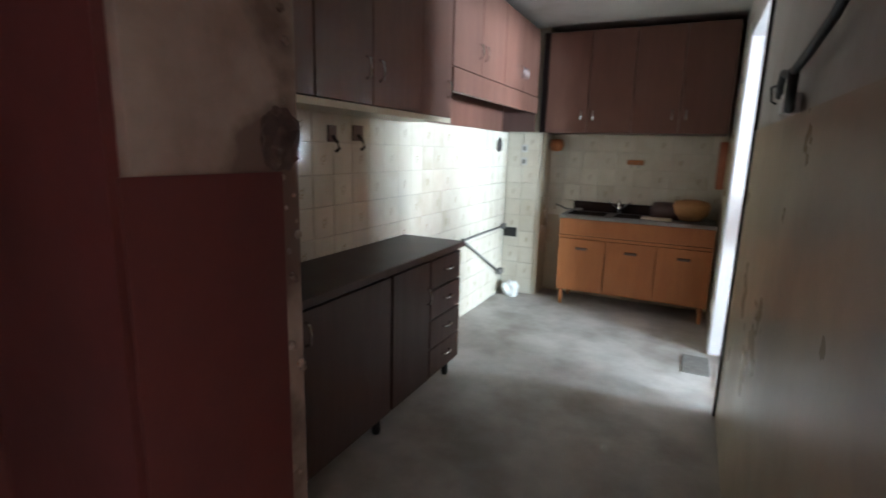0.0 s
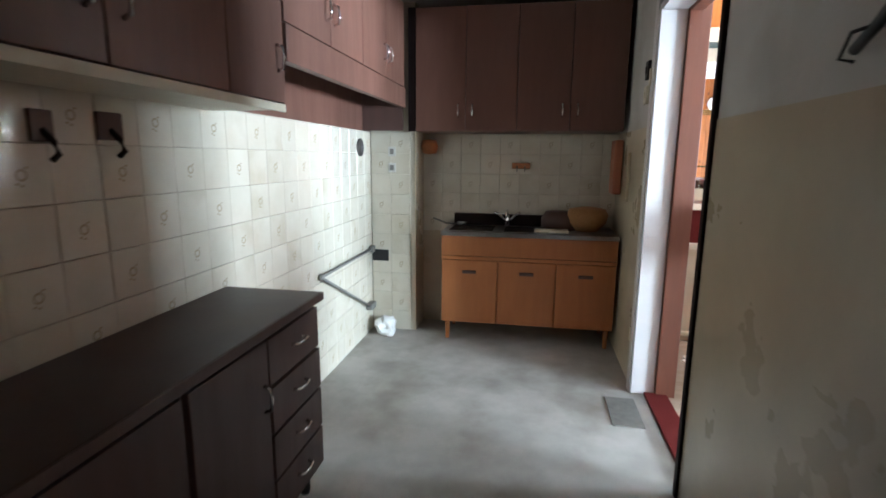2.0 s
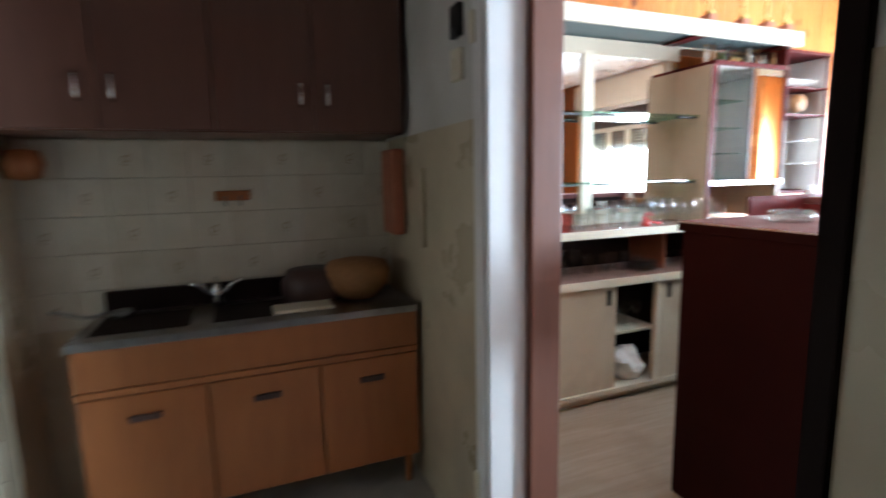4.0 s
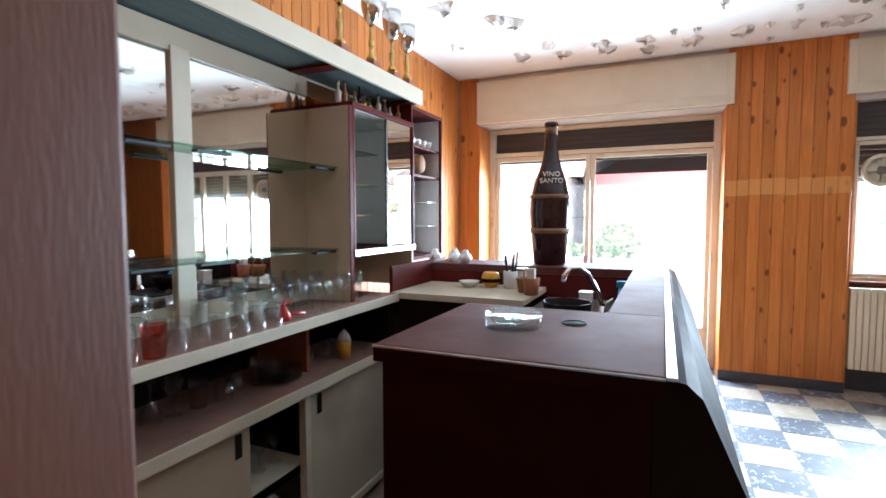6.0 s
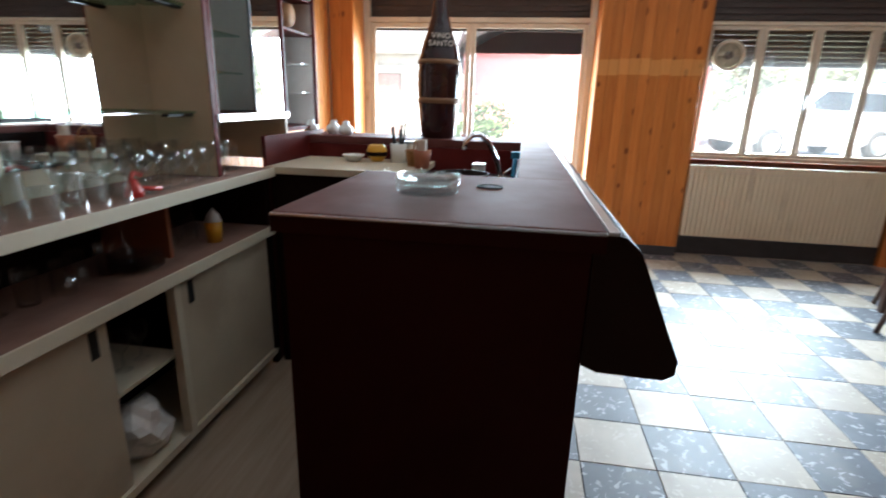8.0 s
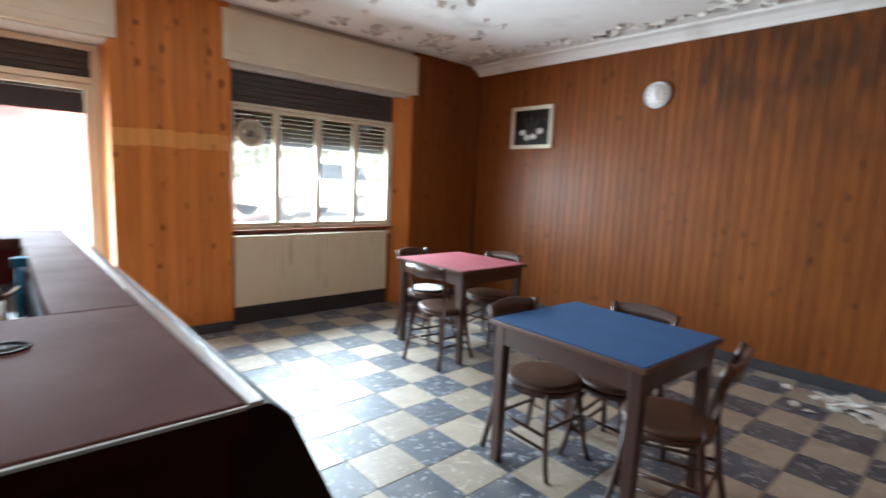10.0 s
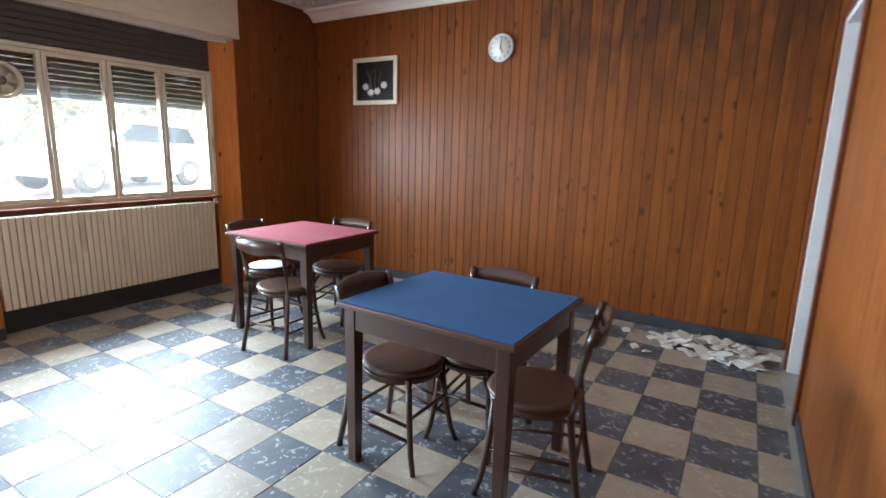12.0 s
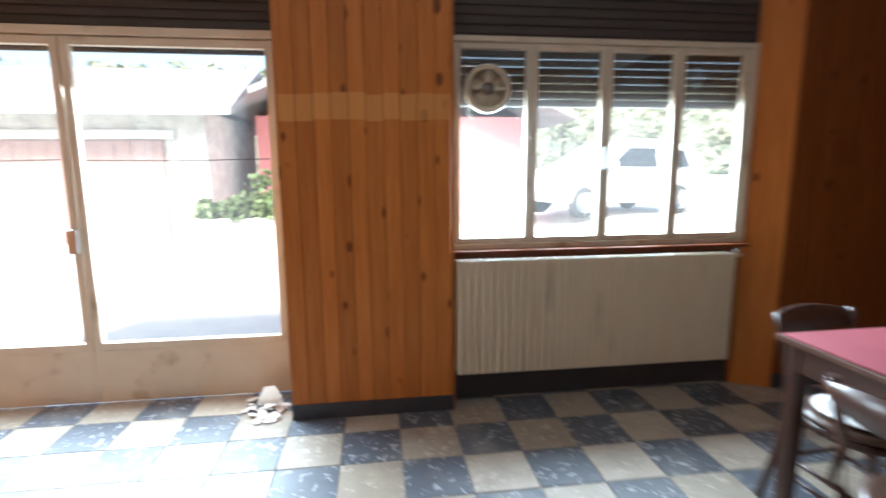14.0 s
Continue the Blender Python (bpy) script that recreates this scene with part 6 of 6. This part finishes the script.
bm = bmesh.new()
xs = [-80, -20, 0.36] + [2 + 1.0 * k for k in range(16)] + [22, 30, 45, 70, 120, 260]
ys = [-220, -90, -40, -20] + [-10 + 1.0 * k for k in range(26)] + [22, 40, 90, 220]
gv = [[bm.verts.new((x, y, yard(x, y) if x > 0.3 else -0.45)) for y in ys] for x in xs]
for i in range(len(xs) - 1):
    for j in range(len(ys) - 1):
        bm.faces.new((gv[i][j], gv[i + 1][j], gv[i + 1][j + 1], gv[i][j + 1])).smooth = True
structure("ground", bm, "asphalt", "pale gravel yard in front of the bar", "ground")
structure("pavement", block(0.51, 1.4, -3, 9, -0.35, -0.03), "asphalt", "pale concrete step along the front", "pavement")


def gable(parent, x0, x1, y0, y1, z0, zt, along="y", over=0.5, wall="stone"):
    part("wall_body", block(x0, x1, y0, y1, -0.31, z0), wall, parent)
    bm = bmesh.new()
    if along == "y":
        xm = (x0 + x1) / 2
        pts = [(x0 - over, z0 - 0.15), (xm, zt), (x1 + over, z0 - 0.15), (x1 + over, z0 + 0.0), (xm, zt + 0.18), (x0 - over, z0 + 0.0)]
        a = [bm.verts.new((x, y0 - over, z)) for x, z in pts]
        b = [bm.verts.new((x, y1 + over, z)) for x, z in pts]
        g = [[(x0, z0), (xm, zt - 0.02), (x1, z0)], y0, y1]
    else:
        ym = (y0 + y1) / 2
        pts = [(y0 - over, z0 - 0.15), (ym, zt), (y1 + over, z0 - 0.15), (y1 + over, z0 + 0.0), (ym, zt + 0.18), (y0 - over, z0 + 0.0)]
        a = [bm.verts.new((x0 - over, y, z)) for y, z in pts]
        b = [bm.verts.new((x1 + over, y, z)) for y, z in pts]
        g = None
    for i in range(6):
        bm.faces.new((a[i], a[(i + 1) % 6], b[(i + 1) % 6], b[i]))
    for r_ in (a, b):
        bm.faces.new((r_[0], r_[1], r_[4], r_[5]))
        bm.faces.new((r_[1], r_[2], r_[3], r_[4]))
    part("roof", bm, "roof", parent, "grey slate roof")
    for end in (0.01, -0.01):
        bm = bmesh.new()
        if along == "y":
            y = y0 + 0.01 if end > 0 else y1 - 0.01
            bm.faces.new([bm.verts.new((x, y, z)) for x, z in ((x0, z0), (x1, z0), ((x0 + x1) / 2, zt))])
        else:
            x = x0 + 0.01 if end > 0 else x1 - 0.01
            bm.faces.new([bm.verts.new((x, y, z)) for y, z in ((y0, z0), (y1, z0), ((y0 + y1) / 2, zt))])
        bmesh.ops.solidify(bm, geom=bm.faces[:], thickness=0.05)
        part("gable", bm, wall, parent)


ga = thing("stone_garage", "low stone garage with a brown door and slate roof", "garage")
gable(ga, 8.6, 13.0, 7.1, 14.1, 2.65, 3.7, "y", 0.7)
gd = part("garage_door", block(8.55, 8.6, 7.93, 11.13, -0.12, 2.05, 0.01), "garagedoor", ga, "brown planked garage door")
for k in range(10):
    part("plank", block(8.53, 8.55, 7.95 + 0.317 * k, 7.95 + 0.317 * k + 0.306, -0.1, 2.03, 0.004), "garagedoor", gd)
part("lintel", block(8.52, 8.599, 7.7, 11.4, 2.06, 2.25), "stone", ga)
ho = thing("red_house", "low house with red walls and a slate roof", "house")
gable(ho, 10.5, 18.0, -0.3, 6.5, 2.75, 4.5, "x", 1.1, "pinkwall")
pk = thing("low_planter", "low pale wall with shrubs in front of the houses", "wall")
part("wall", block(6.4, 6.7, 5.1, 6.7, -0.2, 0.52, 0.02), "plaster", pk)
part("coping", block(6.36, 6.74, 5.06, 6.74, 0.52, 0.57, 0.01), "plaster", pk)


def leaves(bm, c, r, n, size, rr):
    for _ in range(n):
        d = Vector((rr.gauss(0, 1), rr.gauss(0, 1), rr.gauss(0, 1))).normalized()
        p = Vector(c) + Vector((d.x * r[0], d.y * r[1], d.z * r[2])) * (0.55 + 0.5 * rr.random())
        u = Vector((rr.gauss(0, 1), rr.gauss(0, 1), rr.gauss(0, 1))).normalized() * size * (0.6 + 0.8 * rr.random())
        v = u.cross(Vector((rr.gauss(0, 1), rr.gauss(0, 1), rr.gauss(0, 1)))).normalized() * size * 0.6
        bm.faces.new([bm.verts.new(q) for q in (p - u, p + v, p + u, p - v)])


rl = random.Random(31)
for k, (x, y, z, r) in enumerate(((6.55, 5.4, 0.75, 0.32), (6.55, 6.0, 0.70, 0.30), (6.6, 6.5, 0.68, 0.28), (7.3, 5.5, 1.0, 0.6))):
    o = thing("shrub", "leafy green shrub above the low wall", "shrub", "shrubs by the wall", at=(0, 0, 0))
    bm = bmesh.new()
    leaves(bm, (x, y, z), (r, r, r * 0.8), 420, 0.07, rl)
    part("crown", bm, "leaf", o)
    part("stem", tube([(x, y, -0.3), (x, y, z)], 0.03, 6), "bark", o)
for k, (x, y, h, r) in enumerate(((27, -4, 5.5, 2.4), (30, -9, 6.5, 2.8), (26, 0.5, 5.0, 2.0), (31, 8, 7.0, 3.0), (29, 13, 6.5, 3.0), (30, 18, 7.0, 3.0), (33, 4, 7.5, 3.0), (28, -14, 6.0, 2.6))):
    o = thing("tree", "leafy tree behind the houses", "tree", "trees behind the houses")
    part("trunk", tube([(x, y, -0.3), (x + 0.1, y + 0.1, h * 0.35), (x, y + 0.15, h * 0.7)], 0.22, 8, taper=0.4), "bark", o)
    for a in range(5):
        part("limb", tube([(x, y, h * (0.35 + 0.06 * a)), (x + r * 0.5 * math.cos(a * 1.3), y + r * 0.5 * math.sin(a * 1.3), h * (0.55 + 0.07 * a))], 0.08, 6, taper=0.4), "bark", o)
    bm = bmesh.new()
    for _ in range(11):
        c = (x + r * 0.7 * rl.gauss(0, 0.6), y + r * 0.7 * rl.gauss(0, 0.6), h * 0.72 + r * 0.5 * rl.gauss(0, 0.6))
        leaves(bm, c, (r * 0.45, r * 0.45, r * 0.38), 170, 0.16, rl)
    # crown in leaf colour lightened for haze and glare
    part("crown", bm, "hazeleaf", o)

# wooded hill in the distance
bm = bmesh.new()
n = 40
grid = [[bm.verts.new((60 + 8 * j, -100 + 200 * i / n, -1 + j * 4.0 + (3.5 * noise.noise((i * 0.35, j * 0.6, 3.0)) if j else -3))) for j in range(6)] for i in range(n + 1)]
for i in range(n):
    for j in range(5):
        bm.faces.new((grid[i][j], grid[i + 1][j], grid[i + 1][j + 1], grid[i][j + 1])).smooth = True
hill = structure("backdrop_hill", bm, "hill", "wooded hillside in the distance", "hill")
hw = new("hillside_woods")
bm = bmesh.new()
for _ in range(420):
    i, j = rl.randint(0, n - 1), rl.randint(0, 4)
    c = grid_place = (60 + 8 * (j + rl.random()), -100 + 200 * (i + rl.random()) / n, -1 + (j + 0.5) * 4.0 + 1.5)
    leaves(bm, c, (2.2, 2.2, 1.8), 26, 0.7, rl)
me = mesh_of("hillside_woods", bm, "hazeleaf")
hw2 = tagged(new("hillside_trees", me), "leafy woods on the far hillside, haze put into their colour", "woods", "", "stuff")
bpy.data.objects.remove(hw)

# parked white car
car = thing("parked_car", "white estate car parked in the yard", "car", at=(8.4, -1.8, yard(8.4, -1.8)), rz=105)
side = [(-2.05, 0.42), (-2.10, 0.75), (-1.98, 0.98), (-1.82, 1.42), (-1.55, 1.60), (0.25, 1.62), (1.0, 1.10), (1.85, 0.95), (2.10, 0.72), (2.12, 0.40), (1.7, 0.30), (-1.7, 0.30)]
bm = bmesh.new()
wide = 0.86
L_ = [bm.verts.new((x, -wide + (0.14 if z > 1.2 else 0.0), z)) for x, z in side]
R_ = [bm.verts.new((x, wide - (0.14 if z > 1.2 else 0.0), z)) for x, z in side]
for i in range(len(side)):
    bm.faces.new((L_[i], L_[(i + 1) % len(side)], R_[(i + 1) % len(side)], R_[i])).smooth = True
bm.faces.new(L_)
bm.faces.new(R_[::-1])
bmesh.ops.bevel(bm, geom=bm.edges[:], offset=0.05, segments=2, affect="EDGES")
part("body", bm, "carpaint", car)
for s in (-1, 1):
    for pts in (((-1.62, 1.06), (-1.5, 1.44), (-0.75, 1.48), (-0.72, 1.06)), ((-0.62, 1.06), (-0.66, 1.48), (0.15, 1.48), (0.72, 1.08))):
        bm = bmesh.new()
        bm.faces.new([bm.verts.new((x, s * (0.868 if z < 1.2 else 0.76), z)) for x, z in pts])
        bmesh.ops.solidify(bm, geom=bm.faces[:], thickness=0.01)
        part("side_window", bm, "carglass", car)
    for x in (-1.32, 1.35):
        bm = turned([(0.0, -0.11), (0.20, -0.11), (0.31, -0.10), (0.335, -0.06), (0.335, 0.06), (0.31, 0.10), (0.2, 0.11), (0.0, 0.11)], 28)
        bmesh.ops.rotate(bm, verts=bm.verts, matrix=Matrix.Rotation(radians(90), 3, "X"))
        wh = part("wheel", bm, "tyre", car)
        wh.location = (x, s * 0.79, 0.335)
        bm = turned([(0.0, 0.0), (0.05, 0.005), (0.19, -0.01), (0.215, 0.012), (0.215, 0.0)], 24)
        bmesh.ops.rotate(bm, verts=bm.verts, matrix=Matrix.Rotation(radians(-90 * s), 3, "X"))
        rim = part("rim", bm, "alu", wh)
        rim.location = (0, s * 0.112, 0)
    part("mirror", block(0.62, 0.78, s * 0.93 - 0.08, s * 0.93 + 0.08, 1.05, 1.18, 0.03), "carpaint", car)
    part("headlight", block(1.93, 2.05, s * 0.62 - 0.16, s * 0.62 + 0.16, 0.70, 0.86, 0.03), "glass", car)
    part("roof_rail", tube([(-1.5, s * 0.62, 1.62), (-1.45, s * 0.62, 1.67), (0.15, s * 0.62, 1.67), (0.2, s * 0.62, 1.62)], 0.02, 6), "alu", car)

# ---- pieces of walls and floors ----
clad(wall_s, "y", 0.0, XW + 0.002, -0.024, 0.0, H - 0.004, 0.088, "pine", 1)
clad(wall_n, "y", YB, XW + 0.03, -0.024, 0.0, H - 0.004, 0.088, "pine_light", -1)
clad(wall_e, "x", 0.0, 3.15, 4.05, 0.09, H - 0.004, 0.09, "pine_lit_band", -1)
w_end = [o for o in scene.objects if o.name == "wall_window_end"][0]
clad(w_end, "x", 0.0, 0.0, 1.08, 0.09, H - 0.004, 0.09, "pine", -1)
w_st = [o for o in scene.objects if o.name == "wall_window_start"][0]
clad(w_st, "x", 0.0, 6.36, YB, 0.0, H - 0.004, 0.09, "pine_light", -1)
for nm, a, b, z0, z1 in (("wall_doors", 1.29, 4.02, 0.09, H - 0.004), ("wall_doors_far", 0.0, 0.34, 0.09, H - 0.004), ("wall_doors_head", 0.34, 1.29, 2.36, H - 0.004),
                         ("wall_doors_near", 5.0, 6.55, 0.0, H - 0.004), ("wall_doors_head_kitchen", 4.02, 5.0, 2.15, H - 0.004)):
    wo = [o for o in scene.objects if o.name == nm][0]
    clad(wo, "x", XW, a, b, z0, z1, 0.09, "pine", 1)

# checkered floor tiles
T, tx, ty = 0.300, -0.18, 3.465
floor = [o for o in scene.objects if o.name == "floor"][0]
tiles = []
for nm in ("tile_dark", "tile_light"):
    bm = block(-T / 2 + 0.0015, T / 2 - 0.0015, -T / 2 + 0.0015, T / 2 - 0.0015, -0.012, 0.0)
    bmesh.ops.bevel(bm, geom=[e for e in bm.edges if e.verts[0].co.z > -0.001 and e.verts[1].co.z > -0.001], offset=0.002, segments=1, affect="EDGES")
    tiles.append(mesh_of("tile", bm, nm))
rt = random.Random(2)
for i in range(-17, 3):
    for j in range(-13, 12):
        x, y = tx - T / 2 + T * (i + 1) - T, ty + T * (j + 0.5)
        if x < XW - 0.1 or x > 0.50 or y < -0.2 or y > 6.62:
            continue
        k = (i + j) % 2
        if y > 4.75 and x < -1.9:
            continue
        p = piece("tile", tiles[k], floor, x, y, -0.002 * rt.random())
        p.rotation_euler = (rt.gauss(0, 0.0015), rt.gauss(0, 0.0015), 0)
structure("floor_behind_bar", block(XW - 0.03, -1.82, 4.63, YB + 0.02, -0.012, 0.004), "beige", "worn beige boarding behind the bar counter", "floor")

# patterned kitchen tiles, each with a small printed ring and leaf
S = 0.154
bm = block(-S / 2 + 0.0007, S / 2 - 0.0007, -0.010, 0.0, -S / 2 + 0.0007, S / 2 - 0.0007)
bmesh.ops.bevel(bm, geom=[e for e in bm.edges if e.verts[0].co.y > -0.001 and e.verts[1].co.y > -0.001], offset=0.002, segments=1, affect="EDGES")
plain = mesh_of("tile", bm, "ktile")
figured = plain.copy()
bm = bmesh.new()
bm.from_mesh(figured)
figured.materials.append(M["motif"])
for k in range(10):
    a, b = 6.283 * k / 10, 6.283 * (k + 1) / 10
    f = bm.faces.new([bm.verts.new((r_ * math.cos(t), 0.0006, r_ * math.sin(t))) for r_, t in ((0.010, a), (0.016, a), (0.016, b), (0.010, b))])
    f.material_index = 1
for c in ((0.0, -0.026), (0.012, -0.021), (-0.014, 0.018)):
    f = bm.faces.new([bm.verts.new((c[0] + 0.006 * math.cos(t), 0.0006, c[1] + 0.004 * math.sin(t))) for t in (0, 1.3, 2.5, 3.8, 5.0)])
    f.material_index = 1
bm.normal_update()
for f in bm.faces:
    if f.material_index == 1 and f.normal.y < 0:
        f.normal_flip()
bm.to_mesh(figured)
bm.free()


def tiling(parent, axis, face, a0, a1, z0, z1, rz):
    na, nz = int(round((a1 - a0) / S)), int(round((z1 - z0) / S))
    for i in range(na):
        for j in range(nz):
            a, z = a0 + S * (i + 0.5), z0 + S * (j + 0.5)
            piece("tile", figured if (i + j) % 2 == 0 else plain, parent, *((face, a, z) if axis == "x" else (a, face, z)), rz)


tiling(wall_kl, "x", KX0, 5.785 - S * 26, 5.785, 0.0, 1.54, -math.pi / 2)
tiling(pillar, "y", 5.78, -6.865, -6.865 + 2 * S + 0.03, 0.0, 1.54, math.pi)
tiling(wall_kn, "y", KY1, -6.52, -6.52 + S * 10, 0.77, 1.54, math.pi)
structure("wall_kitchen_sink_low", block(-6.525, KX1, KY1 + 0.001, KY1 + 0.012, 0.0, 0.77), "ktileold", "dark stained wall under the sink", "wall")
structure("trim_pillar_side", block(-6.525, -6.519, 5.782, KY1, 0.0, 1.545), "ktileold", "dirty tiled side of the pillar", "wall")
